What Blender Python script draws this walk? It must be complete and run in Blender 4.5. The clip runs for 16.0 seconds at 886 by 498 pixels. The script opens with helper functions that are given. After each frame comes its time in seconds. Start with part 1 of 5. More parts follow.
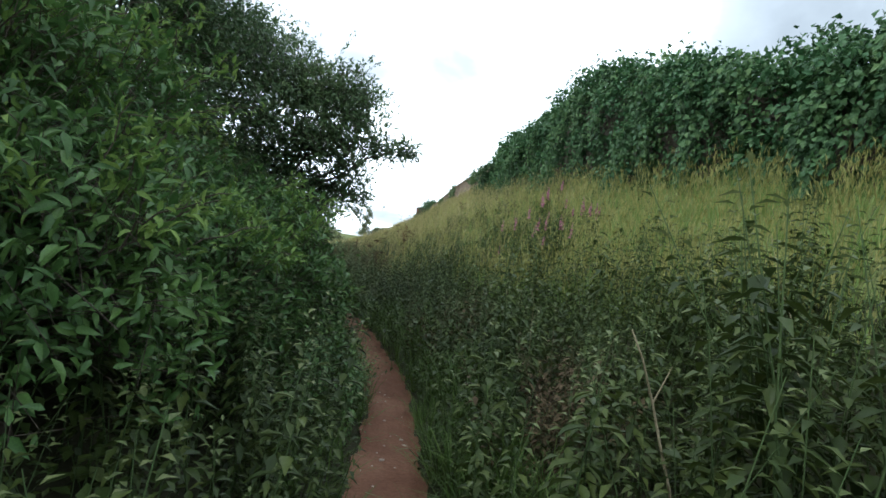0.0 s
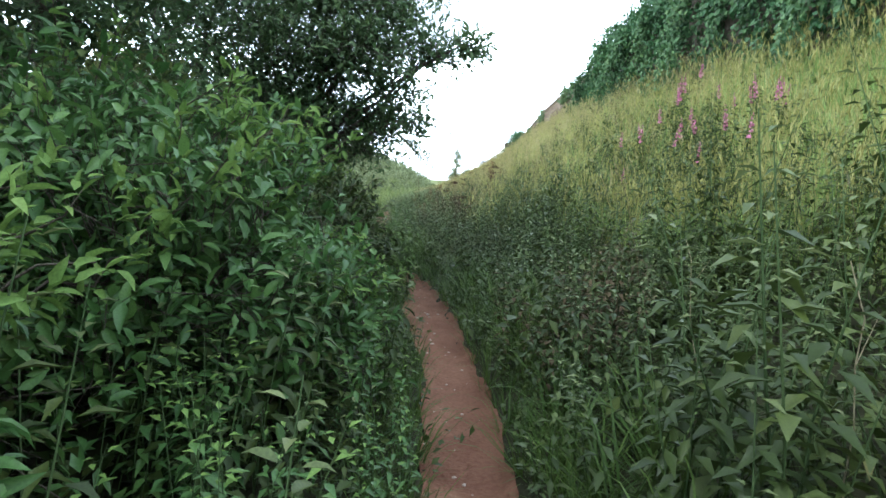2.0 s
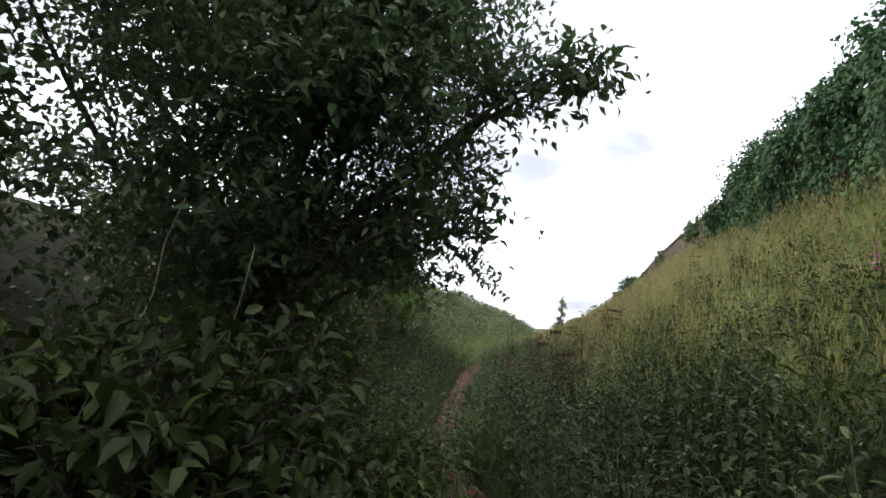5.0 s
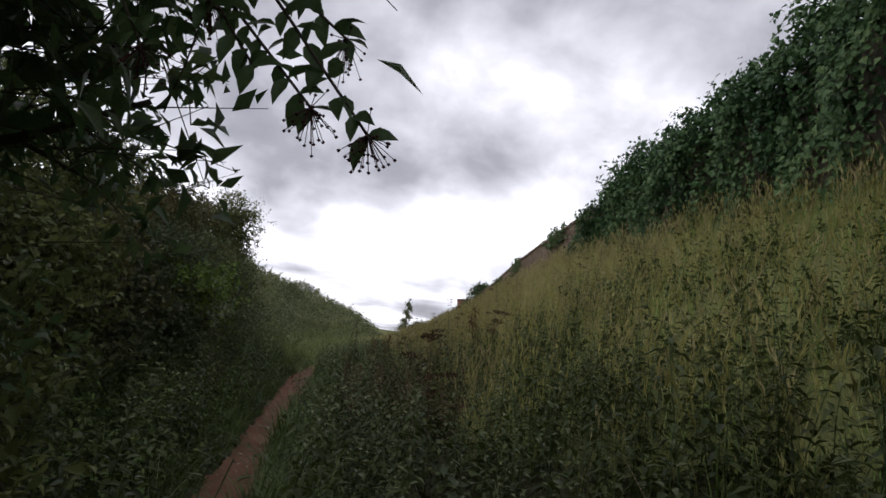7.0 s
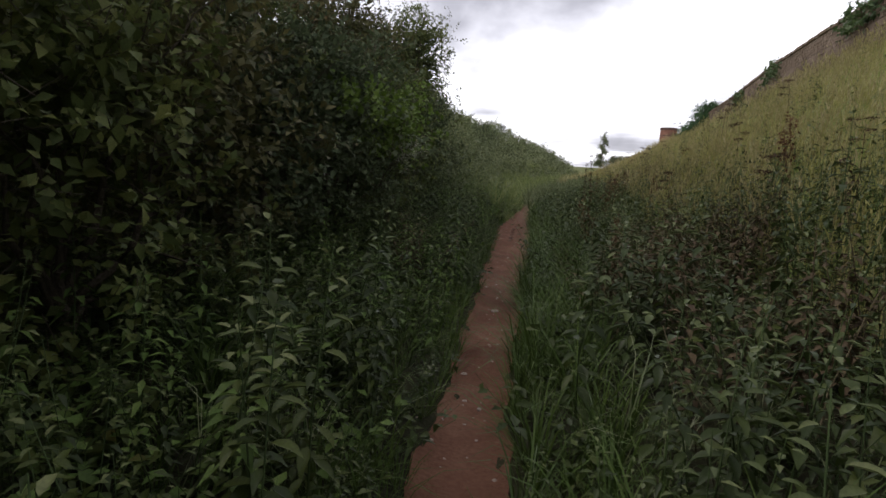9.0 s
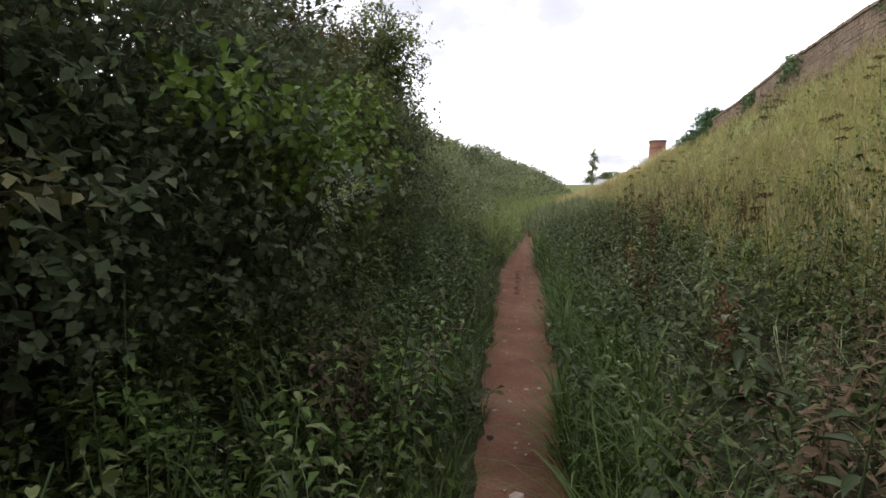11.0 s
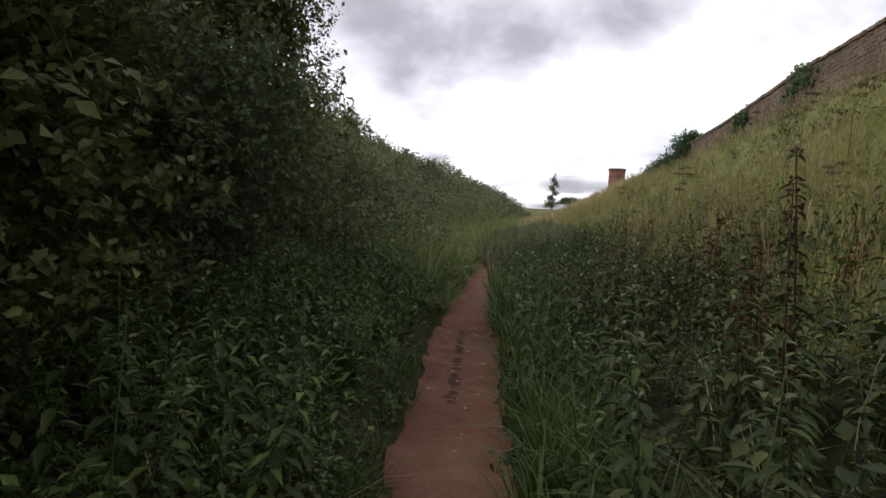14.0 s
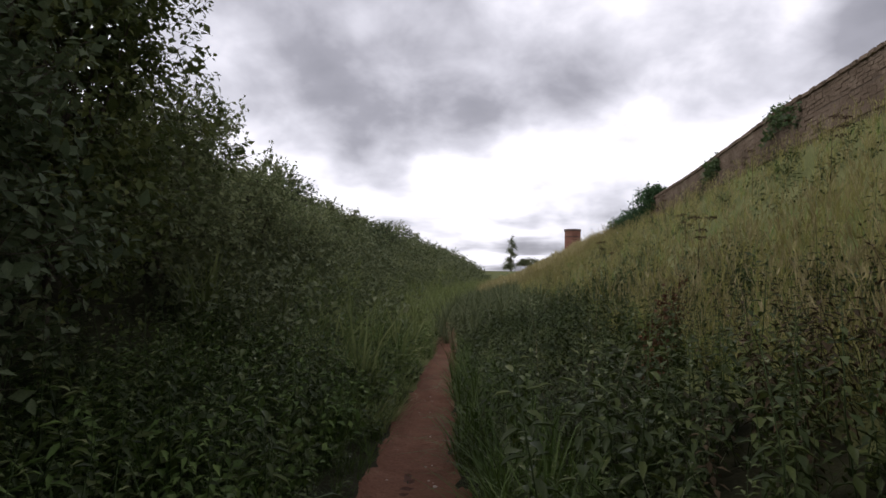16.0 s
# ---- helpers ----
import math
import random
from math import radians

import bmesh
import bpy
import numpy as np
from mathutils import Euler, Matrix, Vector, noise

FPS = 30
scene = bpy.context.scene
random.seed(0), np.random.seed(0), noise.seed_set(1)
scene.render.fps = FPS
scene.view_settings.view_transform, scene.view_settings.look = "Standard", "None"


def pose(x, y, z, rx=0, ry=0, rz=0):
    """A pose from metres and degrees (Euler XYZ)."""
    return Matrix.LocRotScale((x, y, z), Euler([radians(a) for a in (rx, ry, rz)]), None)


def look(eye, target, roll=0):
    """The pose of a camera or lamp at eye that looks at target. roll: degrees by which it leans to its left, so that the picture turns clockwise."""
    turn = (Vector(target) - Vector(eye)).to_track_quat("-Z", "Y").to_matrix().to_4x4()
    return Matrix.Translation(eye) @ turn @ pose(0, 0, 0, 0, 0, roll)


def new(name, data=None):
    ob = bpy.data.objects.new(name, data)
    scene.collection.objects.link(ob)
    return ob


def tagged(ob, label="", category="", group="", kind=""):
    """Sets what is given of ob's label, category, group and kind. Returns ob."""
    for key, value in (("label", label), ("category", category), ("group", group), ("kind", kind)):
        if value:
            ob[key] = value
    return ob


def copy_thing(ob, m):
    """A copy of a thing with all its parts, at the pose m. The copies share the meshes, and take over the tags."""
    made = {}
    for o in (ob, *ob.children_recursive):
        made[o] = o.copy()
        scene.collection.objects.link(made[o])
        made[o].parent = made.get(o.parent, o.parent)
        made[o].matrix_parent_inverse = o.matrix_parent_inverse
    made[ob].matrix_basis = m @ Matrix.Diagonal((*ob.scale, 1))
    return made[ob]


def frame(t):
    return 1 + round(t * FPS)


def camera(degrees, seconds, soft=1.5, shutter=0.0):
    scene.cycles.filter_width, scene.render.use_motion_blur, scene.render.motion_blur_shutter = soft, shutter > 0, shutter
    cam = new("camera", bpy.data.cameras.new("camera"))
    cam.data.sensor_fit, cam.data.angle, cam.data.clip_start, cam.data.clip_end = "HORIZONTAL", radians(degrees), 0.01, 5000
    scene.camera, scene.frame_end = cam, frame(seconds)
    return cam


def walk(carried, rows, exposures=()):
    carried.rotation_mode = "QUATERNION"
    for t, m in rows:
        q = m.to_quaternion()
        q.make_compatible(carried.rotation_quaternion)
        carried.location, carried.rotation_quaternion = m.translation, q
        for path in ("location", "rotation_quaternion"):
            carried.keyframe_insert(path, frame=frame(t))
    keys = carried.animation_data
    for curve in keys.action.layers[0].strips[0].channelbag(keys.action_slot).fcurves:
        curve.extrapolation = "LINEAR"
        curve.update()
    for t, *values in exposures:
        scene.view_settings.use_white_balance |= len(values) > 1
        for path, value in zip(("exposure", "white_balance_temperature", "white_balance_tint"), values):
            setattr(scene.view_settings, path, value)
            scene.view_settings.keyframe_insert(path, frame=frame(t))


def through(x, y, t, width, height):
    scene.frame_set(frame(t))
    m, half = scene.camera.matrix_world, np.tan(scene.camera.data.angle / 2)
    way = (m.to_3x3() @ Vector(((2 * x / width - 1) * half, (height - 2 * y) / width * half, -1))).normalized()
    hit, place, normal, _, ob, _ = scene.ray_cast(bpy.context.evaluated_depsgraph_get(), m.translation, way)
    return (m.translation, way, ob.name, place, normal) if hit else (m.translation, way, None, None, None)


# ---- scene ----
# The walk: seconds, place, yaw, pitch and roll.
ROWS = [
    (0, -0.000, 0.000, 1.437, -8.18, 0.79, -9.57),
    (0.5, 0.187, 0.760, 1.471, -8.05, -0.06, -8.67),
    (1, 0.256, 1.530, 1.497, -6.37, -0.32, -8.26),
    (1.5, 0.316, 2.247, 1.479, -2.70, -3.96, -5.05),
    (2, 0.347, 2.882, 1.469, 1.42, -6.39, -2.38),
    (2.5, 0.377, 3.475, 1.511, 5.68, -4.12, 0.97),
    (3, 0.433, 4.006, 1.551, 11.02, 1.62, 1.74),
    (3.2, 0.453, 4.217, 1.563, 12.47, 3.66, 0.03),
    (5.3, 0.337, 6.956, 1.497, 10.87, 8.43, -4.45),
    (5.5, 0.293, 7.278, 1.518, 7.41, 9.01, -5.51),
    (6, 0.179, 8.077, 1.499, -2.19, 12.75, -9.53),
    (6.5, 0.149, 8.740, 1.487, -5.14, 12.95, -9.20),
    (7, 0.100, 9.388, 1.509, -3.94, 9.67, -7.32),
    (7.5, 0.014, 10.128, 1.526, 1.04, 2.98, -6.86),
    (8, -0.196, 10.932, 1.506, 7.86, -3.82, -6.62),
    (8.5, -0.512, 11.720, 1.444, 12.81, -8.27, -5.71),
    (8.7, -0.639, 12.031, 1.434, 14.50, -8.91, -5.24),
    (10.8, -1.330, 14.951, 1.546, 15.41, -5.69, 0.28),
    (11, -1.361, 15.245, 1.559, 14.66, -5.95, -0.17),
    (11.5, -1.423, 15.993, 1.554, 13.81, -5.36, -0.68),
    (12, -1.537, 16.701, 1.530, 12.53, -2.45, -4.83),
    (12.5, -1.612, 17.373, 1.493, 11.17, -2.10, -4.64),
    (13, -1.680, 18.027, 1.489, 11.43, -2.55, -4.42),
    (13.5, -1.721, 18.724, 1.452, 10.63, -3.36, -3.89),
    (14, -1.738, 19.442, 1.467, 10.67, -3.94, -3.01),
    (14.5, -1.792, 20.137, 1.441, 11.30, -3.18, -2.60),
    (15, -1.821, 20.805, 1.461, 10.96, -1.50, -3.11),
    (15.5, -1.921, 21.394, 1.489, 9.38, 0.64, -2.74),
    (16, -1.985, 21.984, 1.478, 6.54, 2.87, -1.05),
]
cam = camera(77.0, 16.0, soft=1.6, shutter=0.0)
walk(cam, [(t, pose(x, y, z, 90 + pitch, roll, yaw)) for t, x, y, z, yaw, pitch, roll in ROWS],
     exposures=[(0.0, 1.1, 5700, 0), (1.0, 1.32, 5650, 0), (1.5, 1.48, 5600, 0), (2.0, 2.08, 5450, 1), (2.5, 2.6, 5300, 3), (3.2, 2.65, 5300, 3), (5.3, 0.66, 6150, 13),
                (6.1, 0.38, 6150, 14), (7.0, -0.12, 6300, 16), (8.0, -0.28, 6300, 17), (8.5, -0.08, 6350, 17), (10.8, 0.97, 6400, 15), (12.0, 0.76, 6350, 15), (13.5, 0.18, 6350, 16), (14.5, 0.12, 6400, 17), (16.0, -0.25, 6350, 18)])

# ---- sky and sun ----
SUN_EL, SUN_AZ = radians(52), radians(-100)     # azimuth from +y towards +x
world = bpy.data.worlds.new("overcast_sky")
scene.world = world
world.use_nodes = True
wn, wl = world.node_tree.nodes, world.node_tree.links
wn.clear()


def wnode(kind, **inputs):
    n = wn.new(kind)
    for k, v in inputs.items():
        n.inputs[k].default_value = v
    return n


sky = wn.new("ShaderNodeTexSky")
sky.sky_type = "NISHITA"
sky.sun_disc = False
sky.sun_elevation, sky.sun_rotation = SUN_EL, SUN_AZ
coord = wn.new("ShaderNodeTexCoord")
sep = wn.new("ShaderNodeSeparateXYZ")
wl.new(coord.outputs["Generated"], sep.inputs[0])


def wmath(op, a, b=None, clamp=False):
    n = wn.new("ShaderNodeMath")
    n.operation, n.use_clamp = op, clamp
    for i, v in enumerate((a, b)):
        if v is None:
            continue
        if isinstance(v, (int, float)):
            n.inputs[i].default_value = v
        else:
            wl.new(v, n.inputs[i])
    return n.outputs[0]


# Cloud sheet seen in perspective: the direction divided by its height.
lift = wmath("ADD", wmath("MAXIMUM", sep.outputs["Z"], 0.0), 0.5)
comb = wn.new("ShaderNodeCombineXYZ")
wl.new(wmath("DIVIDE", sep.outputs["X"], lift), comb.inputs[0])
wl.new(wmath("DIVIDE", sep.outputs["Y"], lift), comb.inputs[1])
comb.inputs[2].default_value = 3.7
big = wnode("ShaderNodeTexNoise", Scale=1.9, Detail=6.0, Roughness=0.46, Distortion=0.15)
small = wnode("ShaderNodeTexNoise", Scale=5.2, Detail=5.0, Roughness=0.5, Distortion=0.2)
wl.new(comb.outputs[0], big.inputs["Vector"])
wl.new(comb.outputs[0], small.inputs["Vector"])
thick = wmath("ADD", wmath("MULTIPLY", big.outputs["Fac"], 0.66), wmath("MULTIPLY", small.outputs["Fac"], 0.34))
# The grey deck hangs over a bright gap above the horizon.
deck = wn.new("ShaderNodeMapRange")
deck.interpolation_type = "SMOOTHSTEP"
for k, v in (("From Min", 0.15), ("From Max", 0.37), ("To Min", -0.13), ("To Max", 0.10)):
    deck.inputs[k].default_value = v
wl.new(sep.outputs["Z"], deck.inputs["Value"])
thick = wmath("ADD", wmath("ADD", wmath("MULTIPLY", wmath("SUBTRACT", thick, 0.5), 1.3), 0.5), deck.outputs["Result"])
# Thin layered streaks low over the horizon.
lift2 = wmath("ADD", wmath("MAXIMUM", sep.outputs["Z"], 0.0), 0.10)
comb2 = wn.new("ShaderNodeCombineXYZ")
wl.new(wmath("DIVIDE", sep.outputs["X"], lift2), comb2.inputs[0])
wl.new(wmath("DIVIDE", sep.outputs["Y"], lift2), comb2.inputs[1])
comb2.inputs[2].default_value = 1.3
streak = wnode("ShaderNodeTexNoise", Scale=0.75, Detail=4.0, Roughness=0.45, Distortion=0.2)
wl.new(comb2.outputs[0], streak.inputs["Vector"])
low = wmath("SUBTRACT", 1.0, wmath("DIVIDE", sep.outputs["Z"], 0.22), True)
thick = wmath("ADD", thick, wmath("MULTIPLY", wmath("MULTIPLY", wmath("SUBTRACT", streak.outputs["Fac"], 0.46), 1.55), low))
ramp = wn.new("ShaderNodeValToRGB")
wl.new(thick, ramp.inputs["Fac"])
ramp.color_ramp.elements[0].position, ramp.color_ramp.elements[0].color = 0.42, (1.45, 1.46, 1.49, 1)
ramp.color_ramp.elements[1].position, ramp.color_ramp.elements[1].color = 0.86, (0.30, 0.31, 0.335, 1)
mid = ramp.color_ramp.elements.new(0.53)
mid.color = (0.92, 0.94, 0.98, 1)
mid2 = ramp.color_ramp.elements.new(0.66)
mid2.color = (0.50, 0.51, 0.545, 1)
blue = wn.new("ShaderNodeMix")
blue.data_type = "RGBA"
blue.inputs["Factor"].default_value = 0.94
dim = wn.new("ShaderNodeVectorMath")
dim.operation = "SCALE"
dim.inputs["Scale"].default_value = 0.1
wl.new(sky.outputs["Color"], dim.inputs[0])
wl.new(dim.outputs[0], blue.inputs["A"])
wl.new(ramp.outputs["Color"], blue.inputs["B"])
back = wnode("ShaderNodeBackground", Strength=1.0)
wl.new(blue.outputs["Result"], back.inputs["Color"])
wout = wn.new("ShaderNodeOutputWorld")
wl.new(back.outputs[0], wout.inputs["Surface"])

sun = new("sun", bpy.data.lights.new("sun", "SUN"))
sun.data.energy, sun.data.angle, sun.data.color = 1.35, radians(30), (1.0, 0.95, 0.88)
sun_way = Vector((math.sin(SUN_AZ) * math.cos(SUN_EL), math.cos(SUN_AZ) * math.cos(SUN_EL), math.sin(SUN_EL)))
sun.matrix_world = look(sun_way * 50, (0, 0, 0))


# ---- materials ----
def material(name):
    m = bpy.data.materials.new(name)
    m.use_nodes = True
    return m, m.node_tree.nodes, m.node_tree.links, m.node_tree.nodes["Principled BSDF"]


def ramp_node(nodes, stops):
    r = nodes.new("ShaderNodeValToRGB")
    while len(r.color_ramp.elements) < len(stops):
        r.color_ramp.elements.new(0.5)
    for e, (p, c) in zip(r.color_ramp.elements, stops):
        e.position, e.color = p, (*c, 1)
    return r


def leaf_material(name, dark, mid_c, light, rough=0.5, through=0.25, patch=0.5, odd=None, gloss=0.14):
    """Leaf: each leaf takes its own shade, over patches of drier and fresher growth; some light comes through it."""
    m, n, l, p = material(name)
    geo, tc = n.new("ShaderNodeNewGeometry"), n.new("ShaderNodeTexCoord")
    noise_n = n.new("ShaderNodeTexNoise")
    noise_n.inputs["Scale"].default_value, noise_n.inputs["Detail"].default_value = patch, 3
    l.new(geo.outputs["Position"], noise_n.inputs["Vector"])
    mixf = n.new("ShaderNodeMath")
    mixf.operation = "MULTIPLY_ADD"
    l.new(geo.outputs["Random Per Island"], mixf.inputs[0])
    mixf.inputs[1].default_value = 0.55
    mul = n.new("ShaderNodeMath")
    mul.operation = "MULTIPLY_ADD"
    l.new(noise_n.outputs["Fac"], mul.inputs[0])
    mul.inputs[1].default_value, mul.inputs[2].default_value = 0.9, -0.22
    l.new(mul.outputs[0], mixf.inputs[2])
    stops = [(0.0, dark), (0.5, mid_c), (0.93, light)]
    if odd:
        stops.append((1.0, odd))
    r = ramp_node(n, stops)
    l.new(mixf.outputs[0], r.inputs["Fac"])
    fine = n.new("ShaderNodeTexNoise")
    fine.inputs["Scale"].default_value, fine.inputs["Detail"].default_value = 160, 2
    l.new(geo.outputs["Position"], fine.inputs["Vector"])
    tint = n.new("ShaderNodeMix")
    tint.data_type, tint.blend_type = "RGBA", "MULTIPLY"
    tint.inputs["Factor"].default_value = 0.5
    l.new(r.outputs["Color"], tint.inputs["A"])
    fr = ramp_node(n, [(0.3, (0.55, 0.55, 0.5)), (0.7, (1.25, 1.25, 1.1))])
    l.new(fine.outputs["Fac"], fr.inputs["Fac"])
    l.new(fr.outputs["Color"], tint.inputs["B"])
    l.new(tint.outputs["Result"], p.inputs["Base Color"])
    p.inputs["Roughness"].default_value = rough
    p.inputs["Specular IOR Level"].default_value = gloss
    tr = n.new("ShaderNodeBsdfTranslucent")
    l.new(tint.outputs["Result"], tr.inputs["Color"])
    ms = n.new("ShaderNodeMixShader")
    ms.inputs["Fac"].default_value = through
    l.new(p.outputs[0], ms.inputs[1])
    l.new(tr.outputs[0], ms.inputs[2])
    l.new(ms.outputs[0], n["Material Output"].inputs["Surface"])
    return m


def rough_material(name, stops, scale, rough=0.9, bump=0.3, fine=60.0, warp=0.0):
    m, n, l, p = material(name)
    geo = n.new("ShaderNodeNewGeometry")
    a, b = n.new("ShaderNodeTexNoise"), n.new("ShaderNodeTexNoise")
    a.inputs["Scale"].default_value, a.inputs["Detail"].default_value, a.inputs["Distortion"].default_value = scale, 8, warp
    b.inputs["Scale"].default_value, b.inputs["Detail"].default_value = fine, 6
    l.new(geo.outputs["Position"], a.inputs["Vector"])
    l.new(geo.outputs["Position"], b.inputs["Vector"])
    add = n.new("ShaderNodeMath")
    add.operation = "MULTIPLY_ADD"
    l.new(b.outputs["Fac"], add.inputs[0])
    add.inputs[1].default_value = 0.45
    sub = n.new("ShaderNodeMath")
    sub.operation = "MULTIPLY_ADD"
    l.new(a.outputs["Fac"], sub.inputs[0])
    sub.inputs[1].default_value, sub.inputs[2].default_value = 0.9, -0.18
    l.new(sub.outputs[0], add.inputs[2])
    r = ramp_node(n, stops)
    l.new(add.outputs[0], r.inputs["Fac"])
    l.new(r.outputs["Color"], p.inputs["Base Color"])
    p.inputs["Roughness"].default_value = rough
    p.inputs["Specular IOR Level"].default_value = 0.08
    bp = n.new("ShaderNodeBump")
    bp.inputs["Strength"].default_value, bp.inputs["Distance"].default_value = bump, 0.02
    l.new(b.outputs["Fac"], bp.inputs["Height"])
    l.new(bp.outputs[0], p.inputs["Normal"])
    return m


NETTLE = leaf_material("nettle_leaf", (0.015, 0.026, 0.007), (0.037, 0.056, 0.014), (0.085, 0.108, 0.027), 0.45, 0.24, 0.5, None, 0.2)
# Top leaves: paler for their youth, with the glint of lit tops coloured in.
TIP = leaf_material("glint_young_nettle_leaf", (0.052, 0.074, 0.026), (0.098, 0.125, 0.046), (0.165, 0.185, 0.078), 0.5, 0.3, 0.5, None, 0.2)
HERB = leaf_material("herb_leaf", (0.018, 0.030, 0.008), (0.042, 0.062, 0.016), (0.090, 0.110, 0.030), 0.45, 0.24, 0.7, (0.19, 0.115, 0.045), 0.18)
# Fresh growth; also herbs whose light from above is put into the colour.
LUSHLIT = leaf_material("lush_lit_herb_leaf", (0.05, 0.085, 0.025), (0.105, 0.165, 0.045), (0.18, 0.25, 0.075), 0.5, 0.35, 0.7)
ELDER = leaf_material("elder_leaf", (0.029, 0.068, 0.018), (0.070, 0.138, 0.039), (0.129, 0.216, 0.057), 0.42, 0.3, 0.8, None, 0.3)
YOUNG = leaf_material("young_elder_leaf", (0.09, 0.15, 0.035), (0.15, 0.235, 0.06), (0.23, 0.32, 0.09), 0.5, 0.35, 0.8)
SHRUB = leaf_material("shrub_leaf", (0.041, 0.057, 0.020), (0.095, 0.124, 0.041), (0.195, 0.210, 0.068), 0.5, 0.35, 0.6, (0.143, 0.085, 0.043))
BRAMBLE = leaf_material("bramble_leaf", (0.033, 0.040, 0.018), (0.082, 0.085, 0.033), (0.163, 0.146, 0.062), 0.55, 0.3, 0.7, (0.15, 0.075, 0.04))
SALLOW = leaf_material("sallow_leaf", (0.038, 0.056, 0.029), (0.084, 0.113, 0.057), (0.147, 0.178, 0.098), 0.6, 0.3, 0.8)
TREE = leaf_material("tree_leaf", (0.029, 0.054, 0.022), (0.066, 0.111, 0.044), (0.132, 0.187, 0.075), 0.45, 0.42, 0.6, None, 0.3)
LIME = leaf_material("climber_leaf", (0.065, 0.102, 0.018), (0.110, 0.174, 0.032), (0.184, 0.258, 0.055), 0.42, 0.35, 0.8)
IVY = leaf_material("ivy_leaf", (0.028, 0.062, 0.026), (0.060, 0.117, 0.047), (0.125, 0.192, 0.072), 0.55, 0.2, 0.9)
IVYDARK = leaf_material("old_ivy_leaf", (0.02, 0.052, 0.022), (0.045, 0.102, 0.042), (0.10, 0.175, 0.068), 0.45, 0.2, 0.9)
GRASS = leaf_material("fresh_grass", (0.030, 0.056, 0.012), (0.062, 0.105, 0.022), (0.115, 0.160, 0.040), 0.5, 0.3, 0.8, None, 0.2)
SLOPE = leaf_material("bank_grass", (0.130, 0.220, 0.060), (0.255, 0.365, 0.115), (0.40, 0.48, 0.19), 0.6, 0.35, 0.35)
GOLD = leaf_material("ripe_bank_grass", (0.21, 0.215, 0.072), (0.40, 0.38, 0.14), (0.54, 0.50, 0.23), 0.6, 0.35, 0.35)
VALE = leaf_material("valley_grass", (0.10, 0.135, 0.05), (0.19, 0.235, 0.09), (0.29, 0.32, 0.14), 0.6, 0.35, 0.5)
# Pale blades: the glint on arching grass is put into their colour.
GLINT = leaf_material("glint_pale_grass_blade", (0.10, 0.13, 0.06), (0.20, 0.23, 0.12), (0.34, 0.35, 0.22), 0.4, 0.25, 1.5, None, 0.35)
DRY = leaf_material("dry_grass", (0.24, 0.21, 0.09), (0.40, 0.35, 0.17), (0.54, 0.47, 0.28), 0.7, 0.25, 0.4)
DEAD = leaf_material("withered_leaf", (0.035, 0.026, 0.015), (0.068, 0.048, 0.029), (0.125, 0.092, 0.055), 0.8, 0.1, 1.0)
DOCK = leaf_material("dock_seed", (0.055, 0.028, 0.017), (0.11, 0.052, 0.03), (0.18, 0.09, 0.05), 0.8, 0.1, 1.0)
PINK = leaf_material("fireweed_petal", (0.42, 0.12, 0.25), (0.56, 0.2, 0.36), (0.68, 0.32, 0.48), 0.6, 0.3, 2.0)
PALE = leaf_material("pale_blossom", (0.30, 0.30, 0.24), (0.42, 0.42, 0.35), (0.55, 0.54, 0.46), 0.7, 0.25, 3.0)
UMBEL = leaf_material("seeded_umbel", (0.035, 0.02, 0.014), (0.06, 0.035, 0.022), (0.10, 0.06, 0.035), 0.85, 0.05, 2.0)
# Far growth: haze and glare are put into these two paler, greyer leaf colours.
HAZEBRUSH = leaf_material("haze_paled_brush_leaf", (0.10, 0.13, 0.062), (0.19, 0.225, 0.11), (0.29, 0.32, 0.165), 0.6, 0.3, 0.6, (0.2, 0.15, 0.075))
HAZEGREEN = leaf_material("haze_paled_leaf", (0.075, 0.095, 0.052), (0.14, 0.165, 0.088), (0.22, 0.24, 0.125), 0.6, 0.2, 0.7)
STEM = rough_material("green_stem", [(0.2, (0.03, 0.05, 0.018)), (0.8, (0.07, 0.10, 0.038))], 3.0, 0.7, 0.1)
STRAW = rough_material("dead_stalk", [(0.2, (0.15, 0.12, 0.075)), (0.8, (0.34, 0.285, 0.19))], 6.0, 0.8, 0.2)
BARK = rough_material("grey_bark", [(0.2, (0.045, 0.036, 0.028)), (0.55, (0.09, 0.075, 0.058)), (0.85, (0.16, 0.14, 0.115))], 5.0, 0.95, 0.8, 90.0, 1.0)
# Dark litter, made near black: shade in the plant gaps is in the colour.
SOIL = rough_material("shaded_undergrowth_soil", [(0.2, (0.014, 0.013, 0.008)), (0.5, (0.026, 0.026, 0.014)), (0.8, (0.045, 0.046, 0.022))], 2.5, 0.95, 0.7, 25.0)
PATH = rough_material("trodden_red_earth", [(0.15, (0.082, 0.037, 0.024)), (0.5, (0.145, 0.072, 0.046)), (0.85, (0.235, 0.136, 0.088))], 2.2, 0.92, 0.75, 38.0, 0.6)
# Darker earth for the tread marks: the dents' shade is put into the colour.
RUT = rough_material("dent_shade_earth", [(0.2, (0.05, 0.028, 0.02)), (0.8, (0.11, 0.062, 0.045))], 5.0, 0.9, 0.8, 50.0)
PEBBLE = rough_material("pale_pebble", [(0.2, (0.2, 0.15, 0.12)), (0.8, (0.46, 0.4, 0.34))], 30.0, 0.85, 0.3)
STONE = rough_material("weathered_sandstone", [(0.15, (0.06, 0.045, 0.032)), (0.45, (0.14, 0.105, 0.075)), (0.85, (0.25, 0.195, 0.145))], 1.6, 0.93, 0.9, 22.0, 0.5)
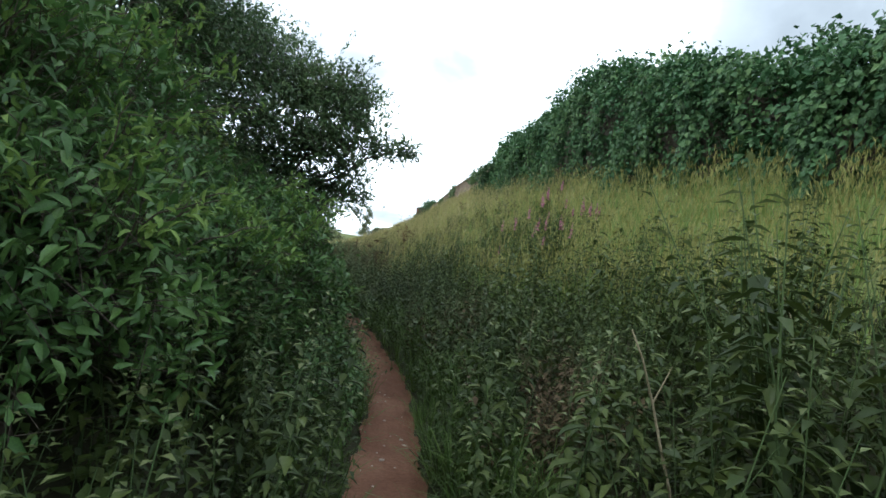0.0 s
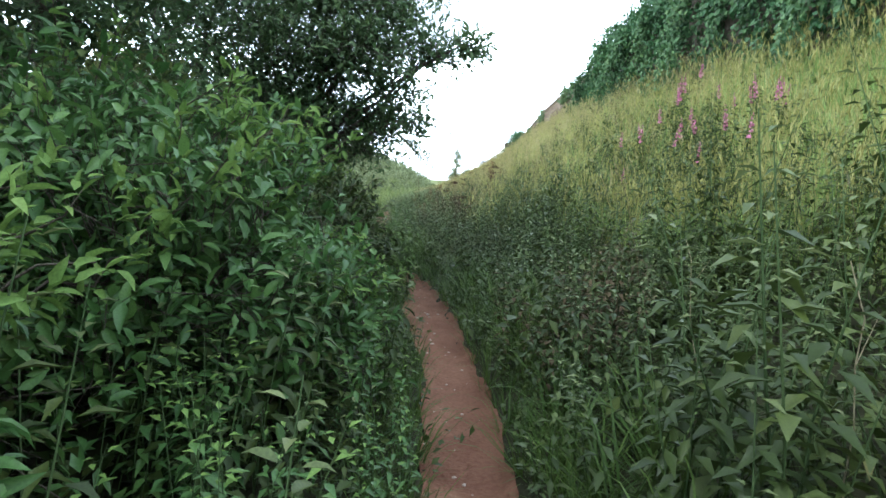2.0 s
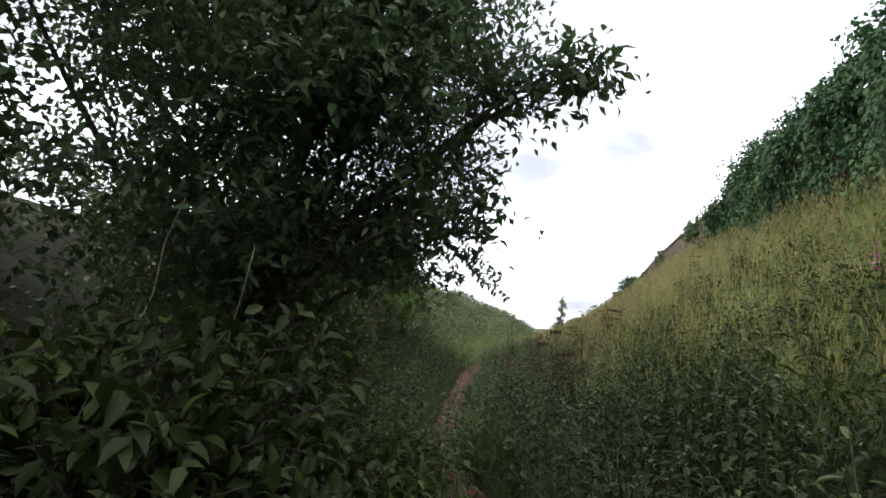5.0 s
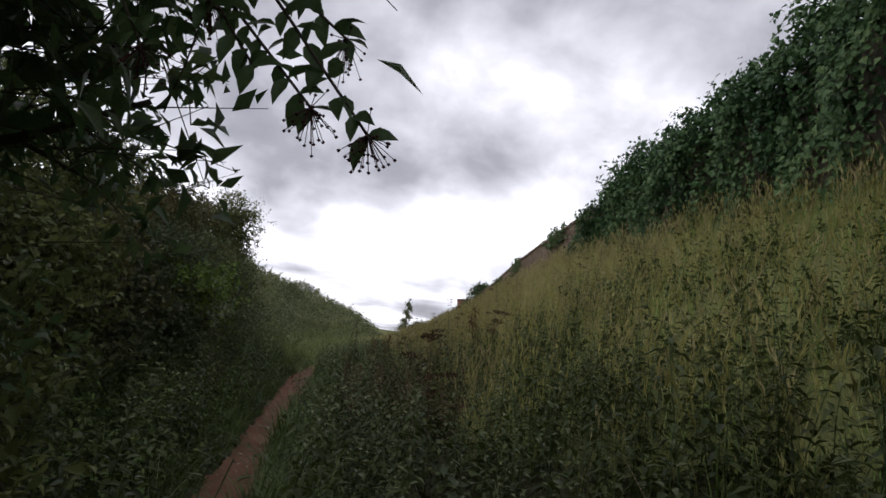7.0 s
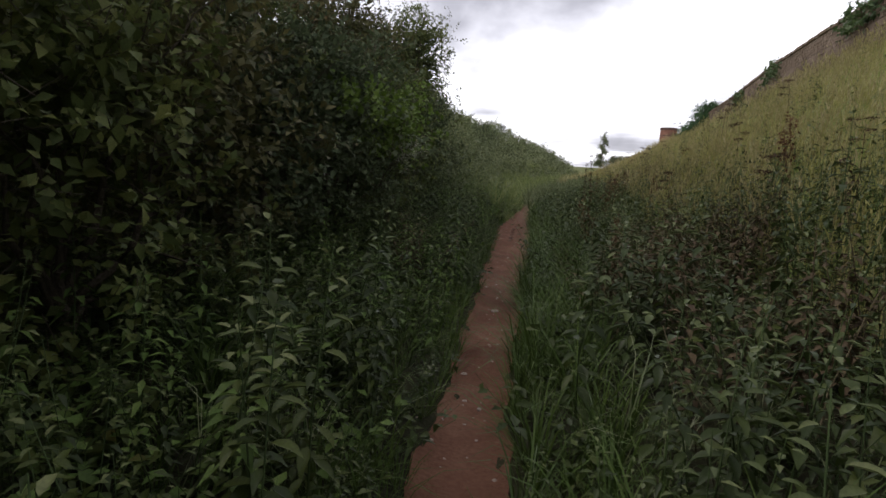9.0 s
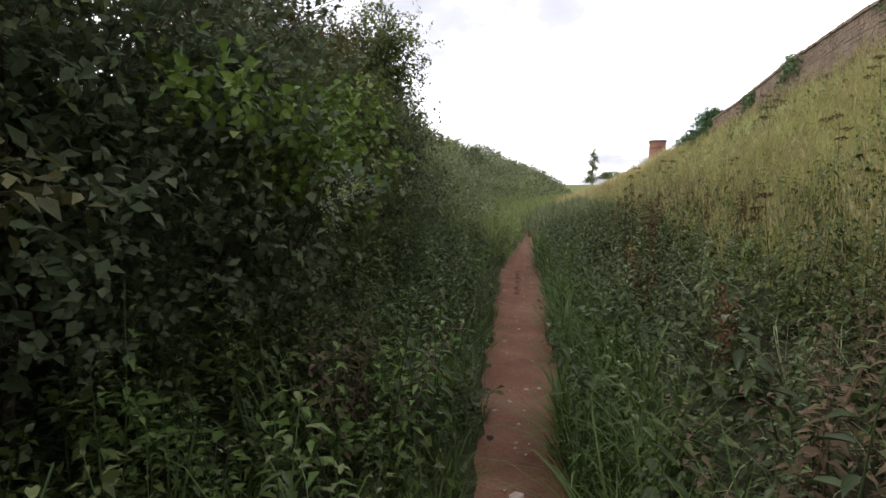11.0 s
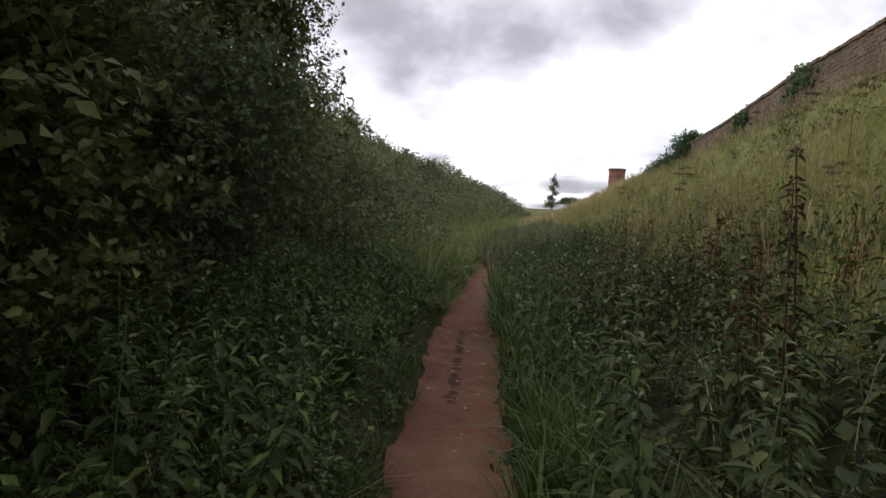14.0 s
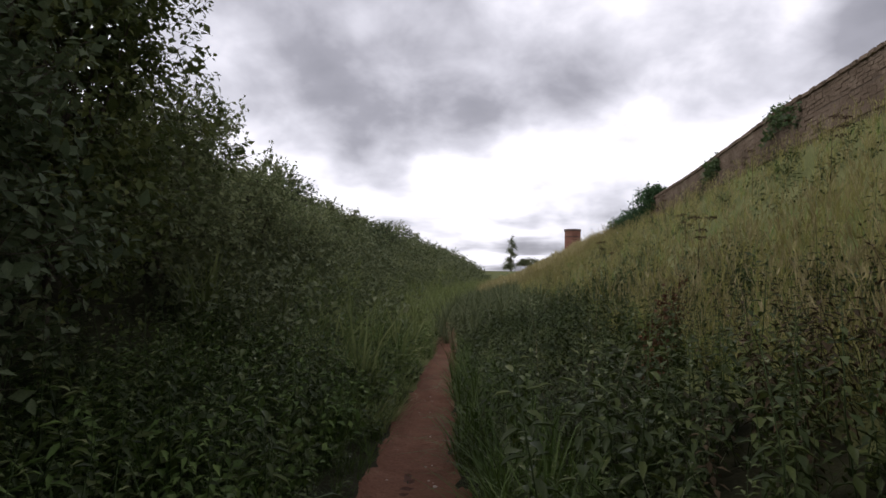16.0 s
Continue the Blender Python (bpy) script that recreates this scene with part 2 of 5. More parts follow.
MORTAR = rough_material("dark_mortar", [(0.2, (0.075, 0.058, 0.044)), (0.8, (0.17, 0.135, 0.103))], 4.0, 0.95, 0.8, 40.0)
BRICK = rough_material("red_brick", [(0.2, (0.15, 0.075, 0.055)), (0.5, (0.235, 0.115, 0.085)), (0.8, (0.31, 0.165, 0.12))], 0.7, 0.93, 0.5, 9.0)
COPING = rough_material("dark_coping", [(0.2, (0.07, 0.045, 0.04)), (0.8, (0.15, 0.1, 0.085))], 1.0, 0.93, 0.4, 9.0)
BERRY = rough_material("dark_berry", [(0.2, (0.03, 0.012, 0.014)), (0.8, (0.075, 0.025, 0.025))], 40.0, 0.4, 0.1)

# ---- lie of the land ----
PATH_Y = [-30, 0, 3.2, 5, 7, 9, 10.5, 12, 13.2, 15, 17.5, 20.4, 23.8, 27, 30.6, 33, 37, 60, 120, 260, 3000]
PATH_X = [0, .12, .36, .48, .4, .08, -.08, -.62, -1.03, -1.3, -1.6, -1.95, -2.35, -2.75, -3.0, -3.15, -3.6, -4.4, -5, -4, -4]
HALF_Y = [-30, 3, 7, 8.5, 11, 13.2, 17, 19, 23.5, 25.5, 28, 32, 40]
HALF_W = [.15, .15, .17, .21, .20, .16, .165, .225, .29, .32, .22, .16, .15]
RIDGE_Y = [-30, 5, 10, 15, 20, 25, 35, 50, 85, 200]
RIDGE_Z = [2.5, 2.85, 3.35, 3.75, 4.2, 4.7, 4.8, 4.5, 4.5, 4.5]
fine_rng = np.random.default_rng(11)


def smooth_interp(y, ys, xs):
    d = 0.6
    return (np.interp(y - d, ys, xs) + np.interp(y, ys, xs) * 2 + np.interp(y + d, ys, xs)) / 4


def path_x(y):
    return smooth_interp(y, PATH_Y, PATH_X)


def path_half(y):
    return smooth_interp(y, HALF_Y, HALF_W) + 0.022 * np.sin(np.asarray(y) * 2.3) + 0.010 * np.sin(np.asarray(y) * 5.9 + 1)


def ridge(y):
    return smooth_interp(y, RIDGE_Y, RIDGE_Z)


def lumps(x, y):
    return (np.sin(1.3 * x + 0.7 * y) * np.sin(0.9 * y - 0.6 * x + 1.0) * 0.5 + 0.3 * np.sin(2.9 * x + 1.7 * y + 2) * np.sin(2.3 * y + 0.4))


def valley(y):
    """Width of the flat valley floor between the path and the far left bank."""
    return np.interp(y, [27, 36, 60, 120, 200], [0, .9, 2.9, 2.8, 1])


def land(x, y):
    """Height of the ground: a sunken path between two banks, the right one up to the wall."""
    x, y = np.asarray(x, float), np.asarray(y, float)
    p, hw = path_x(y), path_half(y)
    u = np.clip((x - p - hw - .05) / (5.2 - p - hw - .05), 0, 1)
    v = np.clip(p - hw - .05 - x, 0, None)
    right = ridge(y) * np.interp(u, [0, .15, .3, .5, .7, .85, 1], [0, .06, .16, .36, .6, .8, 1])
    far = np.clip((y - 22) / 12, 0, 1)
    steep = np.interp(y, [30, 60, 120, 200], [1, 1.3, 1.4, 1.2]) * np.interp(np.clip(v - valley(y), 0, None), [0, .8, 2, 3.5, 6, 9, 30, 80], [0, .15, .9, 2.2, 3.6, 4.3, 4.6, 4.6])
    left = (1 - far) * np.interp(v, [0, .8, 2, 3.5, 6, 9, 30, 80], [0, .1, .5, 1.2, 2.6, 3.6, 3.9, 3.9]) + far * steep
    left = left - np.interp(y, [11, 14, 26, 31], [0, 1, 1, 0]) * np.interp(v, [0, .8, 2, 3.2, 6, 8], [0, .04, .36, .62, .3, 0])
    z = np.where(x > p, right, left) + 0.10 * lumps(x, y) * np.clip(np.maximum(u * 5, v) - .2, 0, 1)
    edge = np.clip((np.abs(x - p) - hw) / 0.10, 0, 1)
    z = z + 0.05 * edge - 0.03 * (1 - edge) + 0.012 * lumps(x * 5, y * 5)
    close = np.clip((y - 150) / 90, 0, 1)
    return z * (1 - close) + np.maximum(z, 3.0 + 1.2 * close) * close


def is_path(x, y):
    return np.abs(x - path_x(y)) < path_half(y)


# ---- mesh helpers ----
def mesh_of(name, verts, tris, mats, index=None, smooth=False):
    """A mesh from arrays of vertices and triangles."""
    verts, tris = np.asarray(verts, np.float32).reshape(-1, 3), np.asarray(tris, np.int32).reshape(-1, 3)
    me = bpy.data.meshes.new(name)
    me.vertices.add(len(verts))
    me.vertices.foreach_set("co", verts.ravel())
    me.loops.add(tris.size)
    me.loops.foreach_set("vertex_index", tris.ravel())
    me.polygons.add(len(tris))
    me.polygons.foreach_set("loop_start", np.arange(0, tris.size, 3, dtype=np.int32))
    for m in mats:
        me.materials.append(m)
    if index is not None:
        me.polygons.foreach_set("material_index", np.asarray(index, np.int32))
    me.polygons.foreach_set("use_smooth", np.full(len(tris), smooth))
    me.update(calc_edges=True)
    return me


def part(name, bm, mat, parent, label=""):
    me = bpy.data.meshes.new(name)
    bm.to_mesh(me)
    bm.free()
    me.materials.append(mat)
    ob = new(name, me)
    ob.parent = parent
    return tagged(ob, label)


def mesh_part(name, me, parent=None, label=""):
    ob = new(name, me)
    ob.parent = parent
    return tagged(ob, label)


class Heap:
    """Gathers pieces of geometry, each with a material slot, into one mesh."""

    def __init__(self):
        self.v, self.f, self.m, self.n = [], [], [], 0

    def add(self, v, f, slot=0):
        v, f = np.asarray(v, float).reshape(-1, 3), np.asarray(f, int).reshape(-1, 3)
        self.v.append(v)
        self.f.append(f + self.n)
        self.m.append(np.full(len(f), slot))
        self.n += len(v)
        return self

    def arrays(self):
        return np.concatenate(self.v), np.concatenate(self.f), np.concatenate(self.m)

    def mesh(self, name, mats, smooth=False):
        v, f, m = self.arrays()
        return mesh_of(name, v, f, mats, m, smooth)


# Leaf shapes: x across, y along, z up from the blade; unit length.
LEAF8 = (np.array([(0, 0, 0), (-.5, .28, .10), (0, .33, -.02), (.5, .28, .10), (-.36, .66, .05), (0, .68, -.06), (.36, .66, .05), (0, 1, -.2)]),
         np.array([(0, 2, 1), (0, 3, 2), (1, 2, 5), (1, 5, 4), (2, 3, 6), (2, 6, 5), (4, 5, 7), (5, 6, 7)]))
LEAF12 = (np.array([(0, 0, 0), (-.30, .14, .07), (0, .16, 0), (.30, .14, .07), (-.5, .40, .10), (0, .42, -.02), (.5, .40, .10), (-.34, .71, .04), (0, .73, -.07), (.34, .71, .04), (0, 1, -.2)]),
          np.array([(0, 2, 1), (0, 3, 2), (1, 2, 5), (1, 5, 4), (2, 3, 6), (2, 6, 5), (4, 5, 8), (4, 8, 7), (5, 6, 9), (5, 9, 8), (7, 8, 10), (8, 9, 10)]))
LEAF4 = (np.array([(0, 0, 0), (-.5, .4, .10), (0, .45, -.02), (.5, .4, .10), (0, 1, -.16)]), np.array([(0, 2, 1), (0, 3, 2), (1, 2, 4), (2, 3, 4)]))
LEAF2 = (np.array([(0, 0, 0), (-.5, .45, .08), (.5, .45, .08), (0, 1, -.1)]), np.array([(0, 3, 1), (0, 2, 3)]))
LOBED = (np.array([(0, .1, 0), (-.5, 0, .03), (-.62, .38, .06), (-.25, .5, .03), (0, 1, -.1), (.25, .5, .03), (.62, .38, .06), (.5, 0, .03)]),
         np.array([(0, 2, 1), (0, 3, 2), (0, 4, 3), (0, 5, 4), (0, 6, 5), (0, 7, 6)]))
BLADE5 = (np.array([(-.5, 0, 0), (.5, 0, 0), (-.45, .4, .10), (.45, .4, .10), (-.3, .75, .04), (.3, .75, .04), (0, 1, -.18)]),
          np.array([(0, 1, 3), (0, 3, 2), (2, 3, 5), (2, 5, 4), (4, 5, 6)]))
BLADE3 = (np.array([(-.5, 0, 0), (.5, 0, 0), (-.38, .55, .07), (.38, .55, .07), (0, 1, -.08)]), np.array([(0, 1, 3), (0, 3, 2), (2, 3, 4)]))


def unit(a):
    return a / np.maximum(np.linalg.norm(a, axis=-1, keepdims=True), 1e-9)


def leaves(shape, p, d, n, length, width):
    """Blades at p, along d, with the upper side towards n; width as a share of the length."""
    t, f = shape
    p, d = np.asarray(p, float), unit(np.asarray(d, float))
    s = unit(np.cross(d, n))
    n = np.cross(s, d)
    length = np.broadcast_to(length, len(p))[:, None, None]
    w = np.broadcast_to(width, len(p))[:, None, None]
    v = p[:, None] + length * (t[None, :, :1] * w * s[:, None] + t[None, :, 1:2] * d[:, None] + t[None, :, 2:] * n[:, None])
    return v.reshape(-1, 3), (f[None] + (np.arange(len(p)) * len(t))[:, None, None]).reshape(-1, 3)


def rods(a, b, ra, rb, sides=3):
    """Tapering rods from points a to points b."""
    a, b = np.asarray(a, float).reshape(-1, 3), np.asarray(b, float).reshape(-1, 3)
    d = unit(b - a)
    s = unit(np.cross(d, np.where(np.abs(d[:, 2:]) > .9, [[1., 0, 0]], [[0, 0, 1.]])))
    t = np.cross(d, s)
    ang = np.arange(sides) * 2 * np.pi / sides
    ring = np.cos(ang)[None, :, None] * s[:, None] + np.sin(ang)[None, :, None] * t[:, None]
    ra, rb = np.broadcast_to(ra, len(a))[:, None, None], np.broadcast_to(rb, len(a))[:, None, None]
    v = np.concatenate([a[:, None] + ring * ra, b[:, None] + ring * rb], 1)
    f = []
    for i in range(sides):
        j = (i + 1) % sides
        f += [(i, j, sides + j), (i, sides + j, sides + i)]
    f = np.array(f)
    return v.reshape(-1, 3), (f[None] + (np.arange(len(a)) * 2 * sides)[:, None, None]).reshape(-1, 3)


def tube(p, r, sides=5):
    """One connected tapering tube through the points p."""
    p, r = np.asarray(p, float), np.broadcast_to(r, len(p))
    d = unit(np.gradient(p, axis=0))
    s = unit(np.cross(d, np.where(np.abs(d[:, 2:]) > .9, [[1., 0, 0]], [[0, 0, 1.]])))
    t = np.cross(d, s)
    ang = np.arange(sides) * 2 * np.pi / sides
    v = p[:, None] + (np.cos(ang)[None, :, None] * s[:, None] + np.sin(ang)[None, :, None] * t[:, None]) * r[:, None, None]
    f = []
    for k in range(len(p) - 1):
        for i in range(sides):
            a, b = k * sides + i, k * sides + (i + 1) % sides
            f += [(a, b, b + sides), (a, b + sides, a + sides)]
    e = (len(p) - 1) * sides
    f += [(e, e + i, e + i + 1) for i in range(1, sides - 1)]
    return v.reshape(-1, 3), np.array(f)


def limb_points(a, b, sag, steps, rng, wob):
    a, b = np.asarray(a, float), np.asarray(b, float)
    k = np.linspace(0, 1, steps + 1)[:, None]
    p = a + (b - a) * k
    p[:, 2] += (sag * 4 * k * (1 - k)).ravel()
    p[1:-1] += rng.normal(0, wob, (steps - 1, 3))
    return p


def rand_dirs(n, rng):
    return unit(rng.normal(size=(n, 3)))


def strew(templates, x, y, z, size, rng, lean=0.12, lean_way=(0, 0)):
    """Copies of template plants over places on the ground, joined: vertices, triangles and slots."""
    heap = Heap()
    pick = rng.integers(0, len(templates), len(x))
    for k, (tv, tf, tm) in enumerate(templates):
        i = np.nonzero(pick == k)[0]
        if not len(i):
            continue
        a, s = rng.uniform(0, 2 * np.pi, len(i)), size[i]
        ca, sa = np.cos(a)[:, None], np.sin(a)[:, None]
        vx, vy, vz = tv[None, :, 0] * ca - tv[None, :, 1] * sa, tv[None, :, 0] * sa + tv[None, :, 1] * ca, np.repeat(tv[None, :, 2], len(i), 0)
        lx, ly = rng.normal(lean_way[0], lean, len(i))[:, None], rng.normal(lean_way[1], lean, len(i))[:, None]
        vx, vy = vx + vz * lx, vy + vz * ly
        v = np.stack([vx, vy, vz], 2) * s[:, None, None] + np.stack([x[i], y[i], z[i]], 1)[:, None]
        f = (tf[None] + (np.arange(len(i)) * len(tv))[:, None, None]).reshape(-1, 3)
        heap.v.append(v.reshape(-1, 3))
        heap.f.append(f + heap.n)
        heap.m.append(np.tile(tm, len(i)))
        heap.n += v.shape[0] * v.shape[1]
    return heap


# ---- plant templates ----
def nettle(rng, height=1.0, shape=LEAF4):
    """Upright stem with opposite pairs of toothed, drooping leaves that grow smaller towards the top."""
    h = Heap()
    bend = rng.normal(0, .10, 2)
    zs = np.arange(.14, 1.0, .054) * height
    at = lambda z: np.stack([bend[0] * (z / height) ** 2, bend[1] * (z / height) ** 2, z], -1)
    levels = np.array([0, .5, 1.0]) * height
    h.add(*tube(at(levels), [.0045, .0035, .0015], 3), 0)
    turn = rng.uniform(0, np.pi)
    p, d, n, ln = [], [], [], []
    for i, z in enumerate(zs):
        k = z / height
        size = .098 * np.interp(k, [0, .35, .75, 1], [.6, 1, .8, .35])
        for side in (0, np.pi):
            a = turn + i * np.pi / 2 + side + rng.normal(0, .25)
            drop = np.interp(k, [0, .6, .9, 1], [-.55, -.35, .1, .7]) + rng.normal(0, .2)
            dd = np.array([np.cos(a), np.sin(a), drop])
            p.append(at(np.array(z)) + dd * .02)
            d.append(dd)
            n.append((0.4 * np.cos(a), 0.4 * np.sin(a), 1))
            ln.append(size * rng.uniform(.8, 1.2))
    p, d, n, ln, wd = np.array(p), np.array(d), np.array(n), np.array(ln), rng.uniform(.36, .48)
    young = p[:, 2] > .84 * height
    h.add(*leaves(shape, p[~young], d[~young], n[~young], ln[~young], wd), 1)
    h.add(*leaves(shape, p[young], d[young], n[young], ln[young], wd), 2)
    return h.arrays()


def herb(rng, height=.5, count=16, size=.085, width=.6, shape=LEAF4):
    """Low leafy herb: a few leaning shoots with scattered leaves."""
    h = Heap()
    shoots = 4
    for _ in range(shoots):
        tip = np.array([*rng.normal(0, .16, 2), height * rng.uniform(.6, 1.05)])
        h.add(*rods([(0, 0, 0)], [tip], .003, .0015), 0)
        k = rng.uniform(.25, 1, count // shoots)[:, None]
        d = np.concatenate([rng.normal(0, 1, (len(k), 2)), rng.normal(.0, .35, (len(k), 1))], 1)
        h.add(*leaves(shape, tip * k, d, rng.normal(0, .3, (len(k), 3)) + (0, 0, 1), size * rng.uniform(.7, 1.3, len(k)), width), 1)
    return h.arrays()


def grass_tuft(rng, blades=16, length=.38, width=.022, spread=.9, shape=BLADE5):
    h = Heap()
    a = rng.uniform(0, 2 * np.pi, blades)
    tilt = np.abs(rng.normal(.0, spread, blades)) + .15
    d = np.stack([np.cos(a) * tilt, np.sin(a) * tilt, np.ones(blades)], 1)
    p = np.stack([np.cos(a) * .03, np.sin(a) * .03, np.zeros(blades)], 1) * rng.uniform(.2, 1.5, (blades, 1))
    h.add(*leaves(shape, p, d, np.stack([-np.cos(a), -np.sin(a), np.ones(blades) * .4], 1), length * rng.uniform(.55, 1.2, blades), width), 0)
    return h.arrays()


def seed_grass(rng, stalks=4, height=.85, head=.15):
    """Tall bent-grass: arching leaves below, thin stalks with feathery heads above."""
    h = Heap()
    v, f, m = grass_tuft(rng, 12, height * .7, .018, .42, BLADE3)
    h.add(v, f, 0)
    a = rng.uniform(0, 2 * np.pi, stalks)
    r = rng.uniform(0, .10, stalks)
    foot = np.stack([np.cos(a) * r, np.sin(a) * r, np.zeros(stalks)], 1)
    top = foot + np.stack([rng.normal(0, .10, stalks), rng.normal(0, .10, stalks), height * rng.uniform(.75, 1.1, stalks)], 1)
    h.add(*leaves(BLADE3, foot, top - foot, rand_dirs(stalks, rng), np.linalg.norm(top - foot, axis=1), .008), 1)
    for k in range(3):
        d = unit(top - foot) + rng.normal(0, .16, (stalks, 3))
        h.add(*leaves(LEAF2, top - unit(top - foot) * head * .25 * k, d, rand_dirs(stalks, rng), head * rng.uniform(.6, 1.0, stalks), .08), 1)
    return h.arrays()


trng = np.random.default_rng(5)
NETTLES = [nettle(trng, 1.0) for _ in range(7)]
HERBS = [herb(trng, .5, 20, .085, .6, LEAF2) for _ in range(6)]
BROAD = [herb(trng, .40, 16, .105, .5) for _ in range(4)]
TUFTS = [grass_tuft(trng, shape=BLADE3) for _ in range(6)]
BENTS = [seed_grass(trng) for _ in range(7)]
FARBENTS = [grass_tuft(trng, 14, .8, .03, .3, BLADE3) for _ in range(4)]


def places(rng, count, y0, y1, off0, off1, side):
    """Random places beside the path, by their distance from its edge."""
    y = rng.uniform(y0, y1, count)
    off = rng.uniform(off0, off1, count)
    x = path_x(y) + side * (path_half(y) + off)
    return x, y, off


def stuff(name, heap, mats, label, category):
    return tagged(new(name, heap.mesh(name, mats, True)), label, category, kind="stuff")


# ---- ground ----
def build_ground():
    xs = np.unique(np.concatenate([np.linspace(-1500, -60, 12), np.linspace(-60, -9, 30), np.arange(-9, 7, .13), np.linspace(7, 60, 30), np.linspace(60, 1500, 12)]))
    ys = np.unique(np.concatenate([np.linspace(-400, -12, 12), np.arange(-12, 42, .24), np.linspace(42, 130, 90), np.linspace(130, 400, 40), np.linspace(400, 3000, 12)]))
    gx, gy = np.meshgrid(xs, ys)
    gz = land(gx, gy)
    nx, ny = len(xs), len(ys)
    i = (np.arange(ny - 1)[:, None] * nx + np.arange(nx - 1)[None]).ravel()
    tris = np.stack([np.stack([i, i + 1, i + nx + 1], 1), np.stack([i, i + nx + 1, i + nx], 1)], 1).reshape(-1, 3)
    v = np.stack([gx.ravel(), gy.ravel(), gz.ravel()], 1)
    mid = v[tris].mean(1)
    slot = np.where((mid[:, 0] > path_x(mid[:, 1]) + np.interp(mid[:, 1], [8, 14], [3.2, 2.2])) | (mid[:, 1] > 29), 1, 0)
    tagged(new("ground", mesh_of("ground", v, tris, [SOIL, BANK], slot, True)), "leafy ground of a sunken lane between two banks, darkened as if shaded by plants", "ground", kind="structure")


BANK = rough_material("grassy_bank", [(0.2, (0.06, 0.075, 0.026)), (0.5, (0.115, 0.128, 0.048)), (0.85, (0.19, 0.185, 0.08))], 0.5, 0.95, 0.7, 20.0)
build_ground()


def build_path():
    """The trodden strip, just above the ground, worn lower along its middle."""
    ys = np.concatenate([np.arange(-8, 23, .07), np.arange(23, 27, .025), np.arange(27, 40, .07)])
    k = np.linspace(-1, 1, 25)
    gy, gk = np.meshgrid(ys, k, indexing="ij")
    wob = 0.014 * np.sin(gy * 9 + 3 * gk) + 0.007 * np.sin(gy * 23 + 5 * gk)
    gx = path_x(gy) + gk * (path_half(gy) + .06) + wob * np.abs(gk)
    gz = land(gx, gy) + .022 + .012 * np.abs(gk) - .03 * np.clip(np.abs(gk) - .85, 0, 1) * 4
    rut = np.abs(gx - (-2.40 - .125 * (gy - 23.8))) < .028 + .014 * np.sin(gy * 17)
    rut = rut & (gy > 23.6) & (gy < 26.2) & (np.sin(gy * 33 + 5 * np.sin(gy * 6.1) + gx * 20) > .15 + .5 * np.sin(gy * 7.3))
    gz -= .022 * rut
    gz += .005 * np.sin(gx * 31 + gy * 17) * np.sin(gy * 13 - gx * 9) + .004 * np.sin(gx * 57 - gy * 41) * np.sin(gy * 29 + gx * 23)
    nx = len(k)
    i = (np.arange(len(ys) - 1)[:, None] * nx + np.arange(nx - 1)[None]).ravel()
    tris = np.stack([np.stack([i, i + 1, i + nx + 1], 1), np.stack([i, i + nx + 1, i + nx], 1)], 1).reshape(-1, 3)
    # Dented faces take the darker earth, which deepens their shade.
    slot = rut.ravel()[tris].any(1).astype(int)
    tagged(new("path", mesh_of("path", np.stack([gx, gy, gz], 2), tris, [PATH, RUT], slot, True)), "narrow trodden path of bare reddish earth", "path", kind="structure")


build_path()


# ---- shrubs and trees ----
def crown_heap(rng, blobs, leaf, width, count, shape=LEAF4, cluster=9, droop=-.15, spread=None, inner=.25, slot=0, twig_slot=None, shaded=.0, lumpy=1.0):
    """Leaves in sprays over a set of lobes (centre, radii); the outline is uneven and there are gaps between sprays."""
    h = Heap()
    area = np.array([b[3] * b[4] + b[4] * b[5] + b[3] * b[5] for b in blobs])
    sprays = count // cluster
    which = rng.choice(len(blobs), sprays, p=area / area.sum())
    b = np.array(blobs, float)[which]
    d = rand_dirs(sprays, rng)
    d[:, 2] = np.where(d[:, 2] < -.55, -d[:, 2], d[:, 2])
    d[:, 0] = np.where((d[:, 0] < -.3) & (rng.random(sprays) < shaded), -d[:, 0], d[:, 0])
    lump = 1 + lumpy * (.25 * np.sin(d[:, 0] * 5 + b[:, 0] * 3) * np.sin(d[:, 1] * 6 + b[:, 1]) + .15 * np.sin(d[:, 2] * 9 + b[:, 2]))
    depth = np.where(rng.random(sprays) < inner, rng.uniform(.45, .85, sprays), rng.normal(.97, .07, sprays))
    c = b[:, :3] + d * b[:, 3:] * (lump * depth)[:, None]
    out = unit(d / b[:, 3:])
    spread = spread or leaf * 1.6
    axis = unit(out + rng.normal(0, .45, (sprays, 3)) + (0, 0, .15))
    if twig_slot is not None:
        h.add(*rods(c - axis * spread * 2.0, c + axis * spread, leaf * .035, leaf * .012), twig_slot)
    k = rng.uniform(-1, 1, (sprays, cluster, 1))
    p = c[:, None] + axis[:, None] * k * spread + rng.normal(0, spread * .28, (sprays, cluster, 3))
    dd = axis[:, None] * .5 + rng.normal(0, .75, (sprays, cluster, 3)) + (0, 0, droop)
    nn = out[:, None] * .6 + rng.normal(0, .45, (sprays, cluster, 3)) + (0, 0, .8)
    size = leaf * rng.uniform(.65, 1.25, sprays * cluster)
    h.add(*leaves(shape, p.reshape(-1, 3), dd.reshape(-1, 3), nn.reshape(-1, 3), size, width), slot)
    return h


